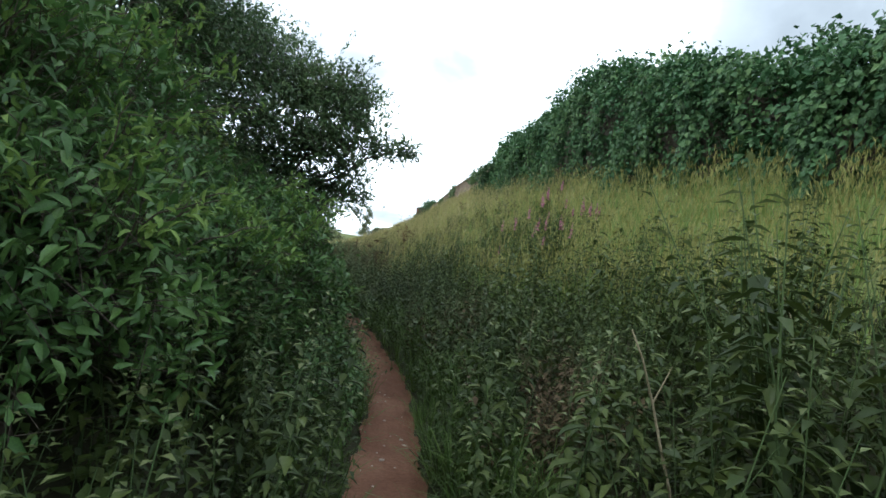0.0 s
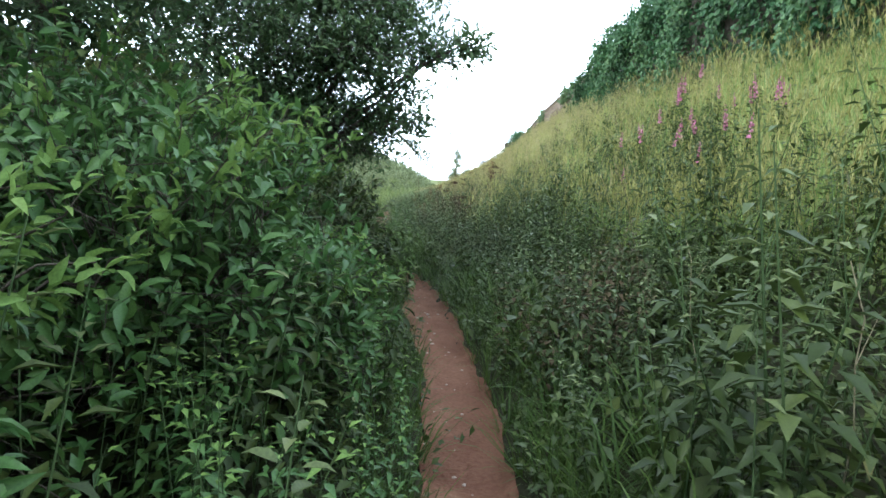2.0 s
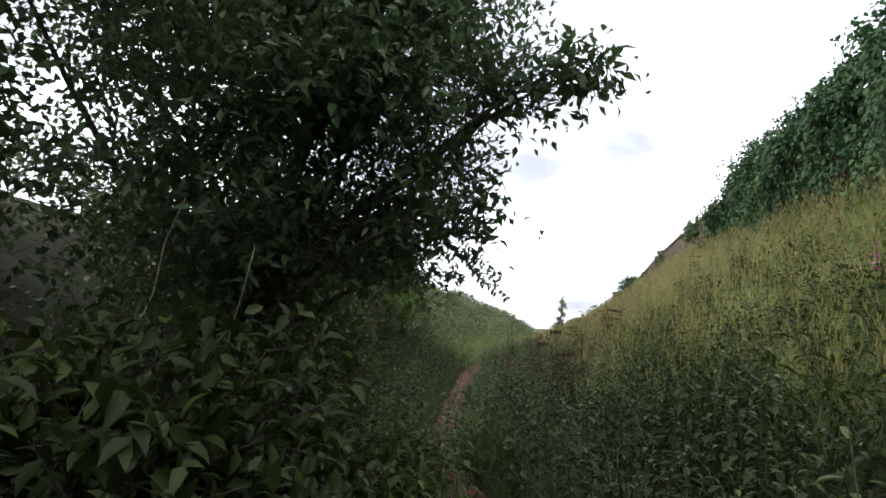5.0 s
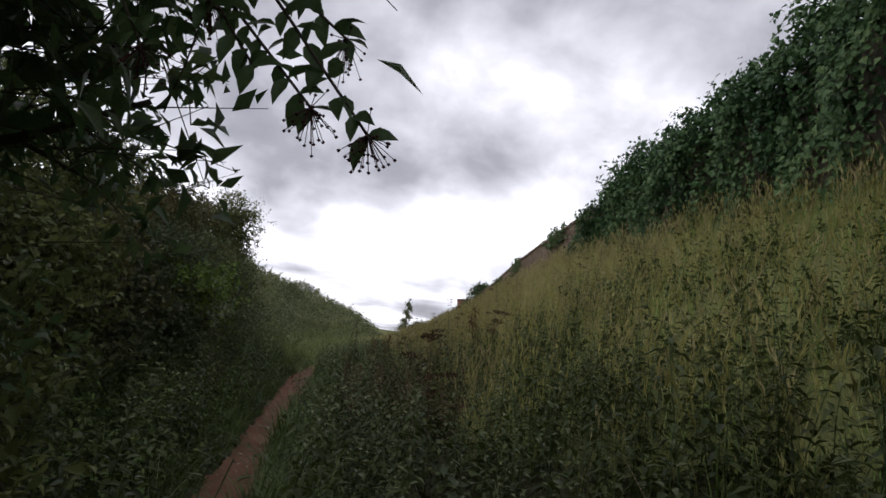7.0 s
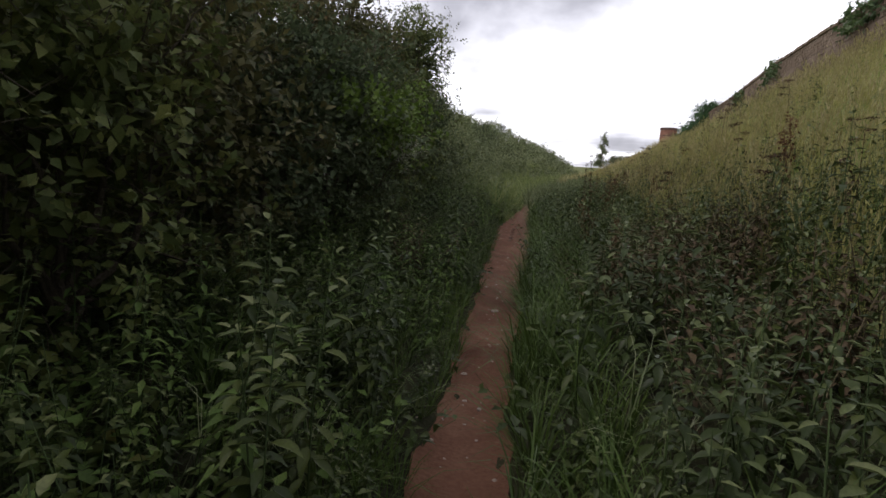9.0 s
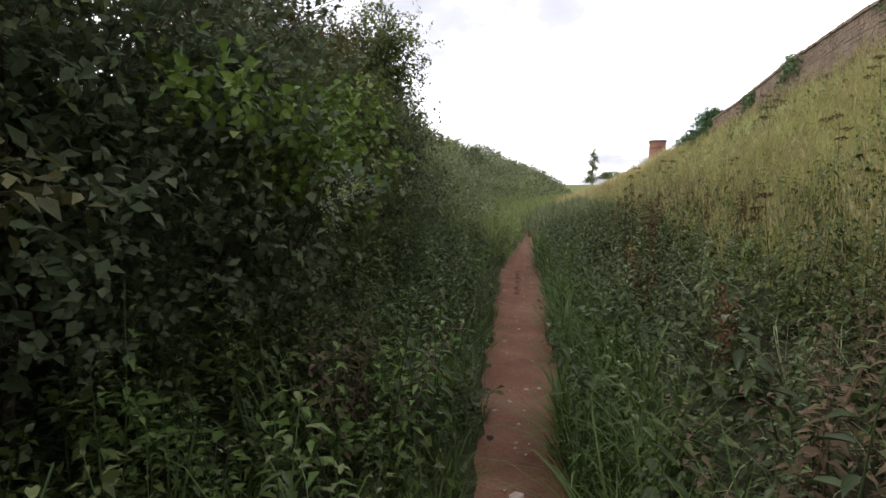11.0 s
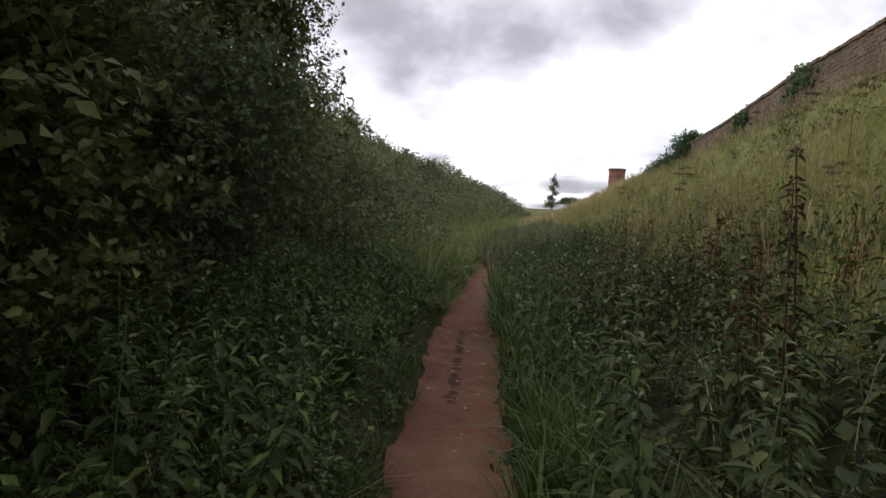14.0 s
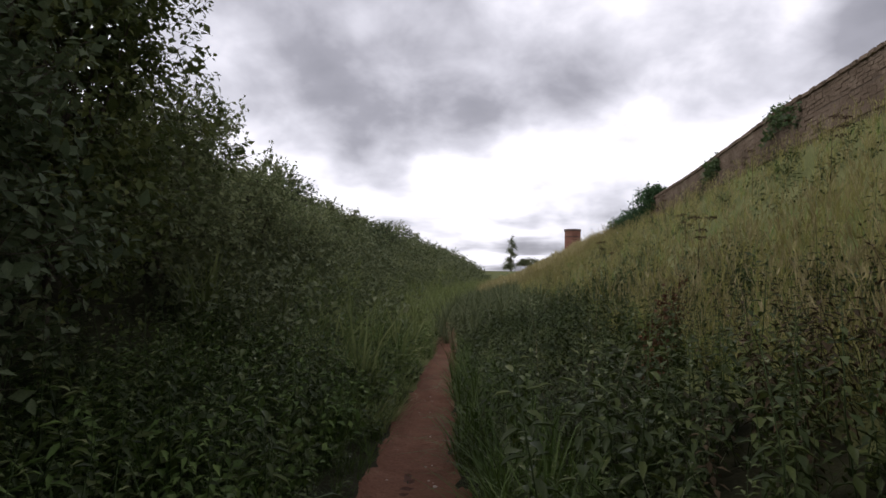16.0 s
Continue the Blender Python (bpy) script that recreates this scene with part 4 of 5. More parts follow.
def build_ivy():
    """Ivy over the wall: a bulging blanket of overlapping lobed leaves, with a trailing skirt."""
    h = Heap()
    n = 34000
    y = ri.uniform(1, 26.6, n)
    base = land(5.0, y)
    top = ivy_top(y) + .18 * np.sin(y * 2.3) * np.sin(y * .9 + 1) + .10 * np.sin(y * 6.1)
    k = ri.uniform(0, 1, n)
    bulge = .32 + .30 * np.sin(y * 1.9 + 3 * k) * np.sin(y * .7) + .17 * np.sin(y * 4.7 - 5 * k + 1) + .1 * np.sin(y * 8.3 + 9 * k)
    ang = np.pi * .5 * np.clip((k - .62) / .38, 0, 1)
    x = 5.42 - bulge * np.cos(ang) + np.sin(ang) * ri.uniform(0, .8, n)
    z = base + (top - base) * np.minimum(k / .85, 1) ** .9 + ri.normal(0, .05, n)
    x = x + ri.normal(0, .07, n)
    out = np.stack([-np.cos(ang) - .1, ri.normal(0, .25, n), np.sin(ang) + .35], 1)
    d = np.stack([ri.normal(-.3, .35, n), ri.normal(0, .6, n), ri.normal(-.7, .4, n)], 1)
    h.add(*leaves(LEAF4, np.stack([x, y, z], 1), d, out + ri.normal(0, .35, (n, 3)), ri.uniform(.075, .13, n), .85), 0)
    blobs = []
    for k in range(200):
        yy = -2 + 28.2 * (k + ri.random()) / 200
        up = ri.random() ** .6
        b0, t0 = float(land(5.0, yy)), float(ivy_top(yy))
        r = ri.uniform(.28, .62) * np.interp(up, [0, 1], [.7, 1.0])
        blobs.append((5.38 - r * .25 + .3 * max(0, up - .8), yy, b0 + (t0 - r * .55 - b0) * up, r * .85, r * ri.uniform(.9, 1.4), r * .8))
    billow = crown_heap(ri, blobs, .105, .8, 30000, LEAF4, 6, -.5, inner=.2)
    h.add(*billow.arrays()[:2], 1)
    m = 700
    y = ri.uniform(-5, 26.4, m)
    z = ivy_top(y) + ri.uniform(-.15, .06, m)
    p = np.stack([ri.uniform(5.1, 5.7, m), y, z], 1)
    h.add(*leaves(LEAF4, p, ri.normal(0, .5, (m, 3)) + (0, 0, 1), rand_dirs(m, ri), ri.uniform(.06, .11, m), .6), 0)
    tagged(new("ivy", h.mesh("ivy", [IVY, IVYDARK])), "thick dark-green ivy blanketing the old wall", "ivy", kind="stuff")
    # Added core sheet behind the leaves: closes see-through gaps with a dark depth.
    core, ys, ks = Heap(), np.arange(-5, 26.6, .4), np.linspace(0, 1, 9)
    gy, gk = np.meshgrid(ys, ks, indexing="ij")
    base = land(5.0, gy)
    top = ivy_top(gy) - .22
    ang = np.pi * .5 * np.clip((gk - .62) / .38, 0, 1)
    gx = 5.50 - (.32 + .30 * np.sin(gy * 1.9 + 3 * gk) * np.sin(gy * .7) + .17 * np.sin(gy * 4.7 - 5 * gk + 1)) * np.cos(ang) * .5 + np.sin(ang) * .5
    gz = base - .2 + (top - base + .2) * np.minimum(gk / .85, 1) ** .9
    i = (np.arange(len(ys) - 1)[:, None] * 9 + np.arange(8)[None]).ravel()
    tris = np.stack([np.stack([i, i + 1, i + 10], 1), np.stack([i, i + 10, i + 9], 1)], 1).reshape(-1, 3)
    tagged(new("ivy_backing", mesh_of("ivy_backing", np.stack([gx, gy, gz], 2), tris, [BARK], None, True)), "bark-brown backing sheet added under the ivy leaves", "ivy", kind="stuff")


build_ivy()

for x, y, z, w, hgt, lab in ((5.5, 51.8, 0, 1.0, 1.75, "rounded dark-green bush at the end of the wall"), (5.9, 56.5, 0, 1.3, 1.2, "low dark-green bush beyond the wall"),
                             (6.2, 60.5, 0, 1.6, 1.1, "low dark-green bush beyond the wall")):
    shrub("round_bush", lab, "bush", x, y, [(0, 0, hgt * .55, w, w, hgt * .5), (.2, .3, hgt * .6, w * .7, w * .8, hgt * .42)], .11, .7, 5200, IVYDARK, int(y), .05, shape=LEAF2, shoots=1, lumpy=.25)
for x, y, zt, ln in ((5.4, 38.0, 6.05, 1.0), (5.4, 30.2, 6.2, 1.3), (5.4, 43.0, 5.75, .6)):
    h = crown_heap(ri, [(x + .12, y, zt - .3, .3, ln, .42)], .11, .85, 1300, LOBED)
    tagged(new("ivy_clump", h.mesh("ivy_clump", [TREE])), "clump of ivy hanging over the bare stone wall", "ivy")

# ---- far things ----
def build_tower():
    root = tagged(new("round_tower"), "round red-brick tower with a dark flat rim", "tower")
    root.location = (21.2, 225, 0)

    def ring(r0, r1, z0, z1, n=36):
        v, f = [], []
        for k in range(n):
            a = k * 2 * np.pi / n
            for r, z in ((r0, z0), (r1, z1)):
                v.append((r * np.cos(a), r * np.sin(a), z))
        v += [(0, 0, z1)]
        for k in range(n):
            j = (k + 1) % n
            f += [(2 * k, 2 * j, 2 * j + 1), (2 * k, 2 * j + 1, 2 * k + 1), (2 * k + 1, 2 * j + 1, 2 * n)]
        return v, f
    mesh_part("drum", mesh_of("drum", *ring(2.95, 2.75, 3, 18.7), [BRICK]), root, "weathered red brick")
    mesh_part("rim", mesh_of("rim", *ring(2.95, 2.95, 18.5, 19.3), [COPING]), root, "darker brick rim")
    mesh_part("band", mesh_of("band", *ring(2.86, 2.86, 16.4, 16.7), [COPING]), root)


build_tower()
rf = np.random.default_rng(9)


def far_tree(name, label, x, y, z, trunk_h, blobs, leaf, count, seed):
    rng = np.random.default_rng(seed)
    root = tagged(new(name), label, "tree")
    root.location = (x, y, z)
    t = Heap().add(*rods([(0, 0, 0)], [(0, 0, trunk_h)], .35, .12, 7), 0)
    mesh_part("trunk", t.mesh("trunk", [BARK], True), root)
    mesh_part("crown", crown_heap(rng, blobs, leaf, .6, count, LEAF4, 6, inner=.4).mesh("crown", [HAZEGREEN]), root)


far_tree("conifer", "tall narrow ragged conifer on the skyline", -.3, 260, 3.5, 14,
         [(-.8, 0, 2.8, 2.4, 2.0, 1.3), (-.9, 0, 5.6, 1.3, 1.2, 1.0), (.7, 0, 7.4, 1.1, 1.1, 1.0), (-.4, 0, 9.4, 1.0, 1.0, 1.0), (.7, 0, 11.3, 1.1, 1.0, .9), (.1, 0, 13.2, .9, .8, .9), (.3, 0, 15, .45, .45, .8)], .6, 2600, 3)
far_tree("cedar", "dark flat-topped cedar on the skyline", 7.5, 262, 3.5, 5, [(0, 0, 5.2, 4.5, 4, .7), (-2.5, 0, 3.8, 3.5, 3, .8), (3.5, 0, 4.2, 2.6, 2.5, .5)], .5, 3600, 4)

y = 30 + 150 * rf.uniform(0, 1, 700) ** 1.5
v = rf.uniform(.4, 12, len(y))
heap = Heap()
for yy, vv in zip(y, v):
    xx = float(path_x(yy) - valley(yy)) - vv
    g = float(land(xx, yy))
    w = rf.uniform(.5, 1.3) * np.interp(vv, [2, 5, 13], [.6, 1, 1.2]) * np.interp(yy, [33, 150], [.9, 1.6])
    c = crown_heap(rf, [(xx, yy, g + w * .2, w * 1.2, w * 1.3, w * .75)], .085 + yy * .0022, .6, 120 if yy < 80 else 60, LEAF2, 5)
    heap.add(*c.arrays()[:2], 0)
y = 28 + 130 * rf.uniform(0, 1, 1500) ** 1.6
off = rf.uniform(0, 1, len(y))
x = path_x(y) - .4 - off * (2.4 + valley(y))
stuff("valley_growth", strew(HERBS + FARBENTS, x, y, land(x, y) - .03, rf.uniform(.7, 1.3, len(x)) * np.interp(y, [28, 150], [1, 1.6]), rf, .15), [VALE, VALE], "rank grey-green growth on the valley floor", "grass")
y = 33.2 + 27 * rf.uniform(0, 1, 560)
x = path_x(y) + rf.uniform(-.3, 2.5, len(y))
yv = 27 + 45 * rf.uniform(0, 1, 1500) ** 1.4
xv = path_x(yv) - path_half(yv) - rf.uniform(.02, 1, len(yv)) * (2.4 + valley(yv))
stuff("valley_grass", strew(TUFTS, xv, yv, land(xv, yv) - .03, rf.uniform(.9, 1.4, len(xv)) * np.interp(yv, [27, 60], [.8, 1.4]), rf, .2), [VALE], "soft grey-green grass on the valley floor", "grass")
stuff("valley_growth", strew(HERBS + FARBENTS, x, y, land(x, y) - .03, rf.uniform(.7, 1.3, len(x)), rf, .15), [HAZEGREEN, HAZEGREEN], "rank grey-green growth on the valley floor", "grass")
for yy, vv in zip(rf.uniform(-3, 30, 190), rf.uniform(3.4, 9.5, 190)):
    xx = float(path_x(yy)) - vv - (1.2 if yy < 12 else 0)
    g, w = float(land(xx, yy)), rf.uniform(.7, 1.3)
    heap.add(*crown_heap(rf, [(xx, yy, g + w * .35, w * 1.2, w * 1.3, w * .85)], .15, .6, 120, LEAF2, 6).arrays()[:2], 0)
for yy, vv in zip(28 + 40 * rf.uniform(0, 1, 260) ** 1.3, rf.uniform(1.3, 6, 260)):
    xx = float(path_x(yy) - valley(yy)) - vv
    g, w = float(land(xx, yy)), rf.uniform(.35, .8)
    heap.add(*crown_heap(rf, [(xx, yy, g + w * .4, w, w * 1.1, w * .8)], .10, .6, 190, LEAF2, 6).arrays()[:2], 0)
stuff("bank_scrub", heap, [HAZEGREEN], "low scrub covering the far bank, its green paled as by haze", "scrub")


# ---- plants that stand out one by one ----
def from_heap(name, heap, mats, parent, label=""):
    ob = mesh_part(name, heap.mesh(name, mats, True), parent, label)
    if name in ("foliage", "tip", "seed_spike", "berry_cluster", "flower_spike"):
        tagged(ob, kind="stuff")
    return ob


def ground_empty(name, x, y, label, category, group="", sink=.02):
    root = tagged(new(name), label, category, group)
    root.location = (x, y, float(land(x, y)) - sink)
    return root


def spread_copies(makers, spots, rng, low, high, lean=.1):
    """Copies of finished plants over the ground, turned and sized one by one."""
    for i, (x, y) in enumerate(spots):
        src = makers[i % len(makers)]
        m = pose(x, y, float(land(x, y)) - .02, math.degrees(rng.normal(0, lean)), math.degrees(rng.normal(0, lean)), rng.uniform(0, 360))
        ob = copy_thing(src, m @ Matrix.Scale(rng.uniform(low, high), 4))
    for src in makers:
        for c in list(src.children_recursive):
            bpy.data.objects.remove(c)
        bpy.data.objects.remove(src)


def make_nettle_plant(seed):
    rng = np.random.default_rng(seed)
    v, f, m = nettle(rng, 1.0, LEAF12)
    root = tagged(new("nettle_plant"), "upright nettle plant with toothed green leaves", "nettle", "nettles beside the path")
    st, lf, tp = Heap().add(v, f[m == 0]), Heap().add(v, f[m == 1]), Heap().add(v, f[m == 2])
    from_heap("stem", st, [STEM], root)
    from_heap("foliage", lf, [NETTLE], root, "toothed leaves in opposite pairs")
    from_heap("tip", tp, [TIP], root, "paler young leaves, with top glint in their colour")
    return root


rp = np.random.default_rng(303)
xa, ya, _ = places(rp, 130, 1.7, 27, .25, 1.2, 1)
xb, yb, _ = places(rp, 90, 1.7, 27, .25, .9, -1)
xc, yc, _ = places(rp, 46, 20.5, 27, .7, 1.9, -1)
spread_copies([make_nettle_plant(k) for k in range(6)], list(zip(np.concatenate([xa, xb, xc]), np.concatenate([ya, yb, yc]))), rp, .75, 1.2)


def make_fireweed(seed):
    rng = np.random.default_rng(seed)
    root = tagged(new("fireweed"), "fireweed in bloom with a pink flower spike", "wildflower", "fireweed on the bank")
    h = 1.15
    from_heap("stem", Heap().add(*tube([(0, 0, 0), (.01, 0, h * .5), (.03, .02, h)], [.005, .004, .0025], 4)), [STEM], root)
    z = np.linspace(.2, .74, 26) * h
    a = np.arange(26) * 2.4
    d = np.stack([np.cos(a), np.sin(a), .25 + 0 * a], 1)
    from_heap("foliage", Heap().add(*leaves(LEAF4, np.stack([0 * a + .01, 0 * a, z], 1), d, np.tile((0, 0, 1.), (26, 1)), .12, .2)), [HERB], root)
    n = 40
    z = rng.uniform(.72, 1.0, n)
    a = rng.uniform(0, 6.28, n)
    d = np.stack([np.cos(a), np.sin(a), rng.normal(.1, .4, n)], 1)
    p = np.stack([.025 + 0 * a, .015 + 0 * a, z * h], 1)
    size = .047 * np.interp(z, [.72, .85, 1.0], [1.1, .9, .35])
    from_heap("flower_spike", Heap().add(*leaves(LEAF4, p, d, rand_dirs(n, rng) + (0, 0, 1), size, .8)), [PINK], root, "magenta-pink blossoms")
    return root


spots = []
for cx, cy, n, sx, sy in ((2.9, 11.2, 4, .2, .4), (3.1, 9.3, 6, .25, .4), (3.75, 9.6, 7, .25, .45), (3.5, 11.8, 5, .25, .4), (3.4, 10.4, 6, .3, .4)):
    spots += [(cx + rp.normal(0, sx), cy + rp.normal(0, sy)) for _ in range(n)]
spread_copies([make_fireweed(k) for k in range(4)], spots, rp, .6, .9, .1)


def make_dock(seed):
    rng = np.random.default_rng(seed)
    root = tagged(new("dock_plant"), "dock gone to seed with rust-brown spikes", "dock", "seeding docks")
    h = .92
    for k in range(3):
        a = rng.uniform(0, 6.28)
        top = np.array([np.cos(a) * .16 * k / 2, np.sin(a) * .16 * k / 2, h * (1 - .14 * k)])
        st = from_heap("stem", Heap().add(*rods([(0, 0, 0)], [top], .006, .003, 4)), [DOCK], root)
        n = 110
        t = rng.uniform(.38, 1.0, n)
        p = top * t[:, None] + rng.normal(0, .04, (n, 3))
        from_heap("seed_spike", Heap().add(*leaves(LEAF2, p, rng.normal(0, 1, (n, 3)) + (0, 0, .8), rand_dirs(n, rng), rng.uniform(.02, .045, n), .7)), [DOCK], st, "rust-brown seeds")
    a = rng.uniform(0, 6.28, 7)
    d = np.stack([np.cos(a), np.sin(a), rng.uniform(.1, .8, 7)], 1)
    from_heap("foliage", Heap().add(*leaves(LEAF8, np.zeros((7, 3)) + (0, 0, .08), d, np.tile((0, 0, 1.), (7, 1)), rng.uniform(.18, .3, 7), .3)), [HERB], root, "long green basal leaves")
    return root


spots = [(-.55, 22.8), (-.35, 24.5), (.1, 23.4), (-.9, 26.3), (-.4, 27.4), (.3, 22.2), (1.5, 20.3), (-.5, 18.9), (-.9, 20.6)]
spread_copies([make_dock(k) for k in range(3)], spots, rp, .75, 1.1, .06)


def make_umbel(seed):
    rng = np.random.default_rng(seed)
    root = tagged(new("hogweed"), "dry dark hogweed with seeded umbels", "wildflower", "seeded hogweeds on the bank")
    h = 1.35
    from_heap("stem", Heap().add(*tube([(0, 0, 0), (.02, .01, h * .6), (.03, .03, h)], [.007, .005, .004], 5)), [UMBEL], root)
    for k in range(4):
        a = rng.uniform(0, 6.28)
        foot = np.array([.02, .01, h * (1 - .12 * k)])
        top = foot + np.array([np.cos(a), np.sin(a), .9]) * (.05 if k == 0 else .2)
        hp = Heap().add(*rods([foot], [top], .003, .002))
        n = 14
        b = np.arange(n) * 2.4
        r = .10 * np.sqrt((np.arange(n) + .5) / n)
        q = top + np.stack([np.cos(b) * r, np.sin(b) * r, .06 - r * .25], 1)
        hp.add(*rods(np.tile(top, (n, 1)), q, .0015, .001))
        for _ in range(3):
            hp.add(*leaves(LEAF2, q, rng.normal(0, 1, (n, 3)) + (0, 0, .3), rand_dirs(n, rng), .028, .8))
        from_heap("umbel", hp, [UMBEL], root, "flat brown seed head")
    return root


spots = [(.55, 13.4), (.38, 13.6), (1.1, 16.2), (.6, 17.6), (1.6, 18.7), (.2, 20.6), (1.3, 22.3), (.9, 25.2), (2.4, 24.1), (1.9, 27.3), (.3, 29.0), (2.6, 30.5), (1.2, 32.4), (3.2, 19.5), (3.0, 34.0), (.2, 35.0), (2.3, 37.5)]
spread_copies([make_umbel(k) for k in range(3)], spots, rp, .55, .95, .07)


def dead_stalk(x, y, dx, dy, h, r=.006, fork=True):
    root = ground_empty("dead_stalk", x, y, "bleached dead plant stalk leaning in the nettles", "stalk", "dead stalks")
    rng = np.random.default_rng(int(abs(x * 100 + y * 10)))
    p = limb_points((0, 0, 0), (dx, dy, h), .06, 6, rng, .012)
    rr = np.linspace(r, r * .4, 7)
    from_heap("stem", Heap().add(*tube(p, rr, 5)), [STRAW], root)
    if fork:
        q = p[4] + np.array([dy * .2 + .08, -dx * .2, .14])
        from_heap("twig", Heap().add(*rods([p[4]], [q], r * .5, r * .25, 4)), [STRAW], root)


dead_stalk(1.42, 1.95, -.34, .1, .98, .008)
for k in range(34):
    yy = rp.uniform(2.5, 28)
    xx = float(path_x(yy) + path_half(yy)) + rp.uniform(.8, 2.6)
    dead_stalk(xx, yy, rp.normal(0, .25), rp.normal(0, .25), rp.uniform(.6, 1.15), rp.uniform(.0025, .004), k % 2 == 0)
for xx, yy, dx, dy, hh in ((-.75, 9.0, .35, .1, .75), (-1.2, 4.0, .5, .15, .7), (-1.6, 9.3, .4, -.2, 1.5), (-1.9, 8.8, .25, .3, 1.7)):
    dead_stalk(xx, yy, dx, dy, hh, .006, False)

# withered patches
for cx, cy, n, s in ((-.1, 17.2, 60, .35), (.4, 18.3, 40, .35), (1.35, 3.3, 30, .2), (1.2, 6.8, 25, .25), (-2.6, 17.9, 14, .15), (-.2, 25.2, 30, .3), (.3, 15.4, 30, .3)):
    x, y = rp.normal(cx, s, n), rp.normal(cy, s, n)
    stuff("withered_nettles", strew(NETTLES, x, y, land(x, y) - .02, rp.uniform(.6, .95, n), rp, .25), [DEAD, DEAD, DEAD], "withered brown nettles in a dry patch", "nettles")

# climber with lime-green leaves on the hedge
h = crown_heap(rp, [(-3.35, 19.0, 1.85, .55, .7, .42), (-3.6, 19.7, 2.15, .5, .5, .3), (-3.1, 18.6, 1.6, .35, .4, .3), (-3.05, 17.55, 1.98, .3, .22, .2)], .066, .72, 1700, LEAF8, 6, twig_slot=1)
climber = tagged(new("climber"), "lime-green climber sprawling over the hedge", "climber")
cv, cf, cm = h.arrays()
from_heap("foliage", Heap().add(cv, cf[cm == 0]), [LIME], climber, "broad lime-green leaves")
for k in range(4):
    p = limb_points((-3.9 + .1 * k, 19.1 + .2 * k, 1.0), (-3.2 - .1 * k, 18.6 + .35 * k, 1.9 + .08 * k), .2, 6, rp, .05)
    from_heap("stem", Heap().add(*tube(p, np.linspace(.008, .003, 7))), [BARK], climber)


def make_whorled(seed):
    """Tall stalk with tight whorls of dark seed husks and narrow hanging leaves."""
    rng = np.random.default_rng(seed)
    root = tagged(new("whorled_plant"), "tall dark seeding plant with ringed husks up its stalk", "wildflower", "tall seeding plants")
    h = 1.5
    at = lambda z: np.array([.05 * (z / h) ** 2, .02 * z, z])
    from_heap("stem", Heap().add(*tube([at(z) for z in np.linspace(0, h, 6)], np.linspace(.007, .003, 6), 5)), [UMBEL], root)
    for k, z in enumerate(np.arange(.62, h, .095)):
        n = 26
        a = rng.uniform(0, 6.28, n)
        d = np.stack([np.cos(a), np.sin(a), rng.normal(.2, .4, n)], 1)
        p = at(z) + d * np.array([.010, .010, .008])
        hp = Heap().add(*leaves(LEAF2, p, d, rand_dirs(n, rng), rng.uniform(.014, .030, n) * np.interp(z, [.6, h], [1.15, .6]), .7))
        tagged(from_heap("husk_ring", hp, [UMBEL], root, "dark ring of seed husks"), kind="stuff")
        for side in (0, np.pi):
            b = k * 1.57 + side + rng.normal(0, .2)
            lv = Heap().add(*leaves(LEAF8, [at(z - .01)], [(np.cos(b), np.sin(b), -.35)], [(0, 0, 1.)], np.array([.15 * np.interp(z, [.6, h], [1, .35])]), .26))
            from_heap("leaf", lv, [HERB], root)
    return root


spread_copies([make_whorled(k) for k in range(2)], [(-.97, 21.3), (-.86, 21.48)], rp, .88, .98, .03)


def make_blossom(x, y, z):
    """A spray of small off-white blossoms at the end of a hedge twig."""
    rng = np.random.default_rng(int(abs(x * 50 + y * 7)))
    root = tagged(new("blossom_spray"), "pale off-white blossom spray on a hedge twig", "blossom", "blossom in the hedge")
    root.location = (x - .5, y + .25, z - .35)
    for k in range(4):
        tip = np.array([.5 + rng.normal(0, .10), -.25 + rng.normal(0, .10), .35 + rng.normal(0, .08)])
        tw = from_heap("twig", Heap().add(*tube(limb_points((0, 0, 0), tip, .06, 5, rng, .012), np.linspace(.005, .002, 6), 4)), [BARK], root)
        n = 46
        c = tip + rng.normal(0, .035, (n, 3)) * (1, 1, .8)
        hp = Heap().add(*leaves(LEAF2, c, rand_dirs(n, rng), rand_dirs(n, rng) + (0, 0, .6), rng.uniform(.011, .02, n), .8))
        tagged(from_heap("blossom", hp, [PALE], tw, "tiny off-white flowers"), kind="stuff")


for x, y, z in ((-2.74, 18.28, 1.48), (-2.8, 18.45, 1.56)):
    make_blossom(x, y, z)


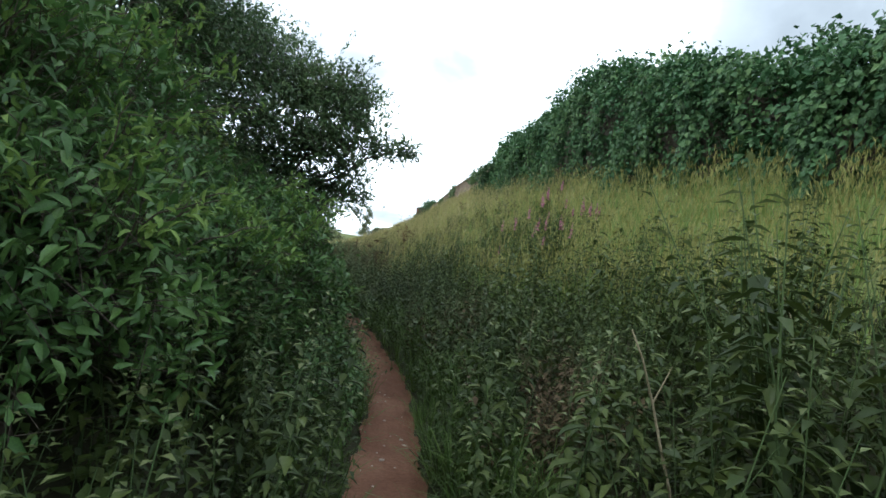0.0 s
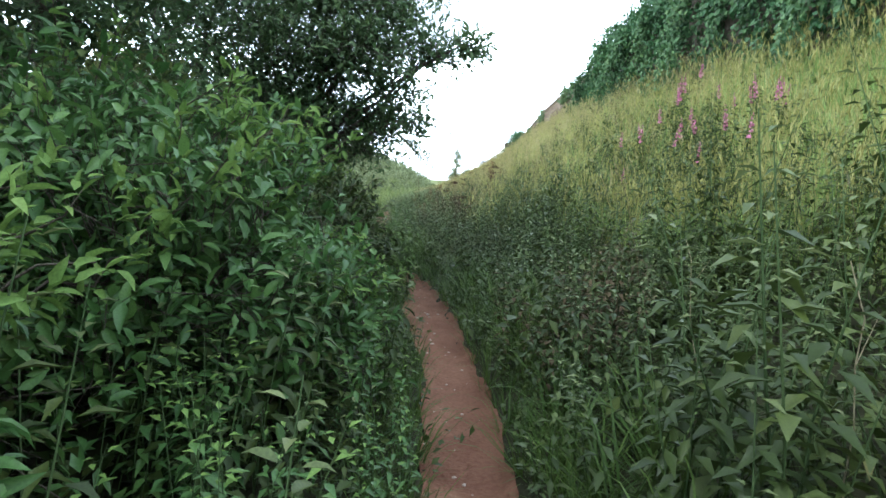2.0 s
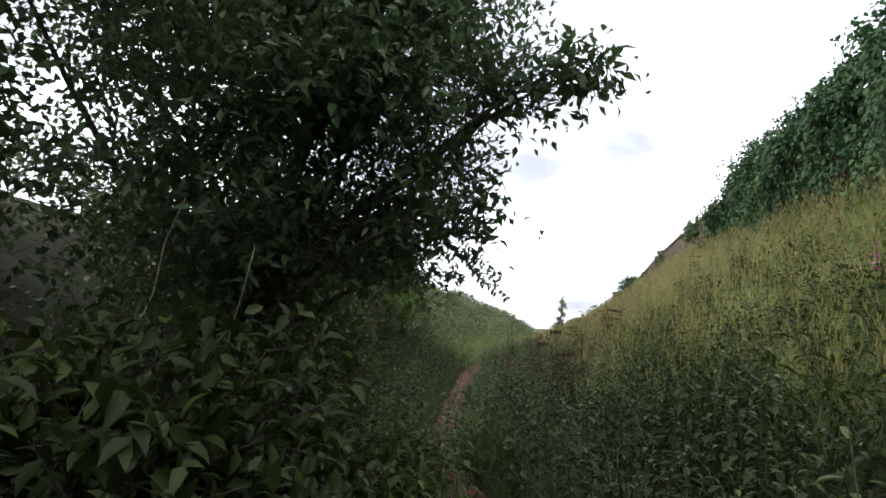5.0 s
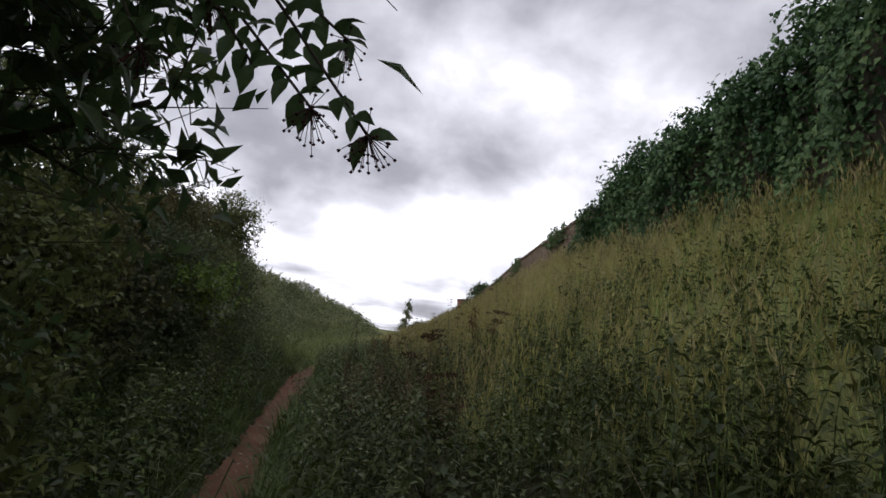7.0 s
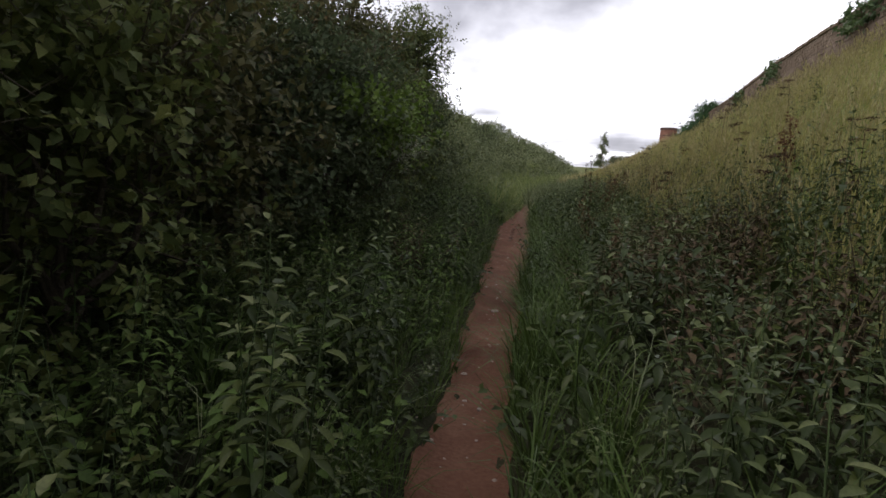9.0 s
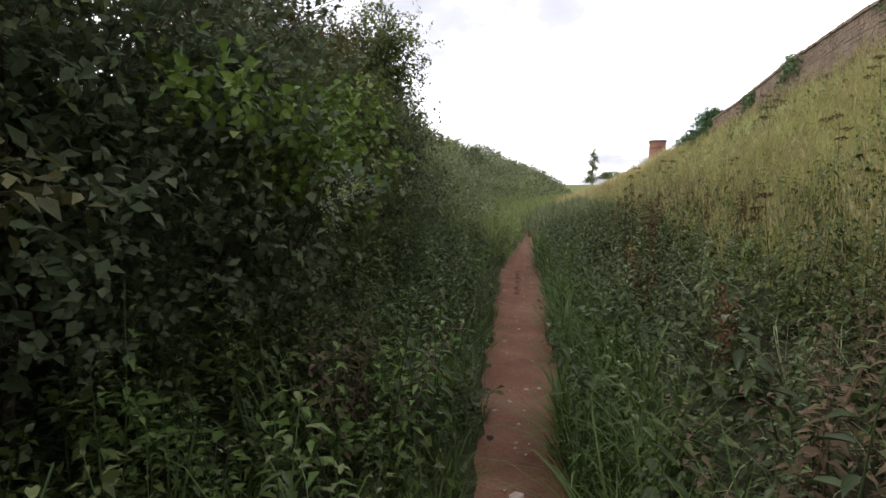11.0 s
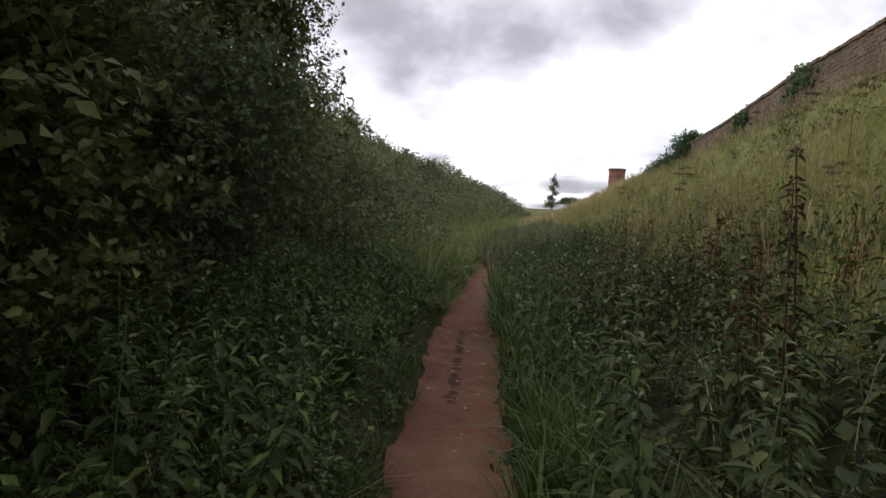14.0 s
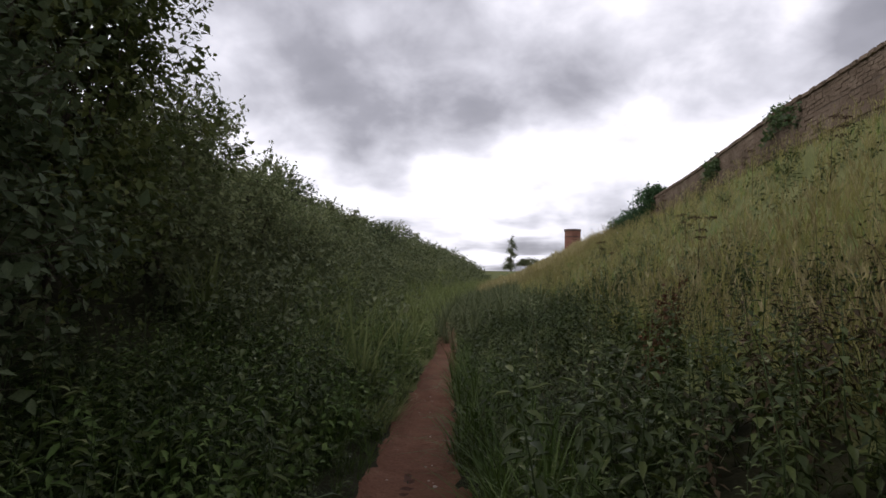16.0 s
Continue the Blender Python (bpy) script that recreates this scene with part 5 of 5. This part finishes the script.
# ---- elder spray over the path ----
def build_spray():
    """A drooping twig with pairs of pointed leaves and clusters of dark berries."""
    rng = np.random.default_rng(8)
    root = tagged(new("elder_branch"), "drooping elder branch with pointed leaves and dark berries", "branch")
    foot = np.array([-1.15, 10.45, 2.55])
    root.location = foot
    for bi, (tip, ln) in enumerate((((.03, 9.97, 1.72), 1.0), ((-.04, 9.99, 1.75), 1.0), ((-.12, 10.01, 1.80), 1.0), ((-.02, 10.03, 1.86), 1.0), ((-.19, 10.03, 1.88), 1.0), ((-.27, 10.05, 1.82), 1.0))):
        p = limb_points((0, 0, 0), np.array(tip) - foot, .12, 7, rng, .015)
        r = np.linspace(.006, .0018, 8)
        tw = from_heap("twig", Heap().add(*tube(p, r, 5)), [BARK], root)
        for k in range(19):
            t = .70 + .30 * k / 18
            j = min(int(t * 7), 6)
            q = p[j] + (p[j + 1] - p[j]) * (t * 7 - j)
            for side in (-1, 1):
                d = unit(p[j + 1] - p[j]) * .5 + np.array([rng.normal(0, .35), rng.normal(0, .25), -.1 + rng.normal(0, .4)]) + side * np.array([.4, -.15, .55])
                v, f = leaves(LEAF12, [q], [d], np.array([rng.normal(0, .4, 3) + (0, -.9, .6)]), np.array([rng.uniform(.03, .046) * ln]), .52)
                from_heap("leaf", Heap().add(v, f), [TREE], tw)
        if bi != 2:
            n = 36
            c = p[-1] + rng.normal(0, .014, (n, 3)) + (0, 0, -.02)
            hp = Heap()
            hp.add(*rods(np.tile(p[-1], (n, 1)), c, .0007, .0005))
            oct_v = np.array([(1, 0, 0), (-1, 0, 0), (0, 1, 0), (0, -1, 0), (0, 0, 1), (0, 0, -1)]) * .0024
            oct_f = np.array([(0, 2, 4), (2, 1, 4), (1, 3, 4), (3, 0, 4), (2, 0, 5), (1, 2, 5), (3, 1, 5), (0, 3, 5)])
            hp.add((c[:, None] + oct_v[None]).reshape(-1, 3), (oct_f[None] + (np.arange(n) * 6)[:, None, None]).reshape(-1, 3))
            from_heap("berry_cluster", hp, [BERRY], tw, "dark unripe berries")


build_spray()


# ---- stones on the path ----
def pebble_mesh(seed):
    rng = np.random.default_rng(seed)
    bm = bmesh.new()
    bmesh.ops.create_icosphere(bm, subdivisions=1, radius=1)
    for v in bm.verts:
        v.co *= rng.uniform(.75, 1.2)
        v.co.z *= .5
    me = bpy.data.meshes.new("pebble")
    bm.to_mesh(me)
    bm.free()
    me.materials.append(PEBBLE)
    return me


pebbles = [pebble_mesh(k) for k in range(5)]
for k in range(240):
    yy = rp.uniform(2.5, 29)
    xx = float(path_x(yy)) + rp.normal(0, .75) * float(path_half(yy))
    ob = tagged(new("pebble", pebbles[k % 5]), "small pale stone on the earth path", "stone", "pebbles on the path")
    s = rp.uniform(.005, .014) if k % 9 else rp.uniform(.015, .026)
    ob.matrix_world = pose(xx, yy, float(land(xx, yy)) + .026, 0, 0, rp.uniform(0, 360)) @ Matrix.Scale(s, 4)
ob = tagged(new("flat_stone", pebbles[2]), "flat pale stone lying on the path", "stone")
ob.matrix_world = pose(-1.68, 17.97, float(land(-1.68, 17.97)) + .03, 4, 0, 40) @ Matrix.Diagonal((.055, .038, .03, 1))


# ---- stones of the wall ----
def stone_mesh(seed):
    rng = np.random.default_rng(seed)
    bm = bmesh.new()
    bmesh.ops.create_cube(bm, size=1)
    bmesh.ops.bevel(bm, geom=bm.edges[:], offset=.07, segments=1, affect="EDGES")
    for v in bm.verts:
        v.co += Vector(rng.normal(0, .025, 3))
    me = bpy.data.meshes.new("stone")
    bm.to_mesh(me)
    bm.free()
    me.materials.append(STONE)
    return me


stones = [stone_mesh(k) for k in range(8)]
rest = Heap()
made = 0
cube = np.array([(x, y, z) for x in (-.5, .5) for y in (-.5, .5) for z in (-.5, .5)])
cube_f = np.array([(0, 1, 3), (0, 3, 2), (4, 6, 7), (4, 7, 5), (0, 4, 5), (0, 5, 1), (2, 3, 7), (2, 7, 6), (0, 2, 6), (0, 6, 4), (1, 5, 7), (1, 7, 3)])
for row in range(13):
    if row == 6:    # open joint under the upper courses
        continue
    yy = 26.0 + rp.uniform(0, .2)
    while yy < 51.6:
        ln = rp.uniform(.12, .34) if row < 6 else rp.uniform(.14, .4)
        hh = .11 if row == 0 else .10
        top = float(wall_top(yy + ln / 2)) - (0 if row == 0 else .11 + .10 * (row - 1) - (.05 if row > 6 else 0)) + rp.normal(0, .008)
        c = ((5.505 if row < 6 else 5.475) if row else 5.66, yy + ln / 2, top - hh / 2)
        size = (.16 + rp.uniform(-.015, .015), ln - .006, hh - .004) if row else (.56, ln * 1.3 - .02, hh)
        if yy < 37 and made < 298:
            ob = new("stone", stones[made % 8])
            ob.parent = WALL
            ob.matrix_world = pose(*c, rp.normal(0, .8), 0, rp.normal(0, .8)) @ Matrix.Diagonal((*size, 1))
            made += 1
        else:
            rest.add(cube * np.array(size) * (1, 1, 1) + np.array(c), cube_f)
        yy += ln * (1 if row else 1.3)
mesh_rest = tagged(new("stonework", rest.mesh("stonework", [STONE])), kind="stuff")
mesh_rest.parent = WALL
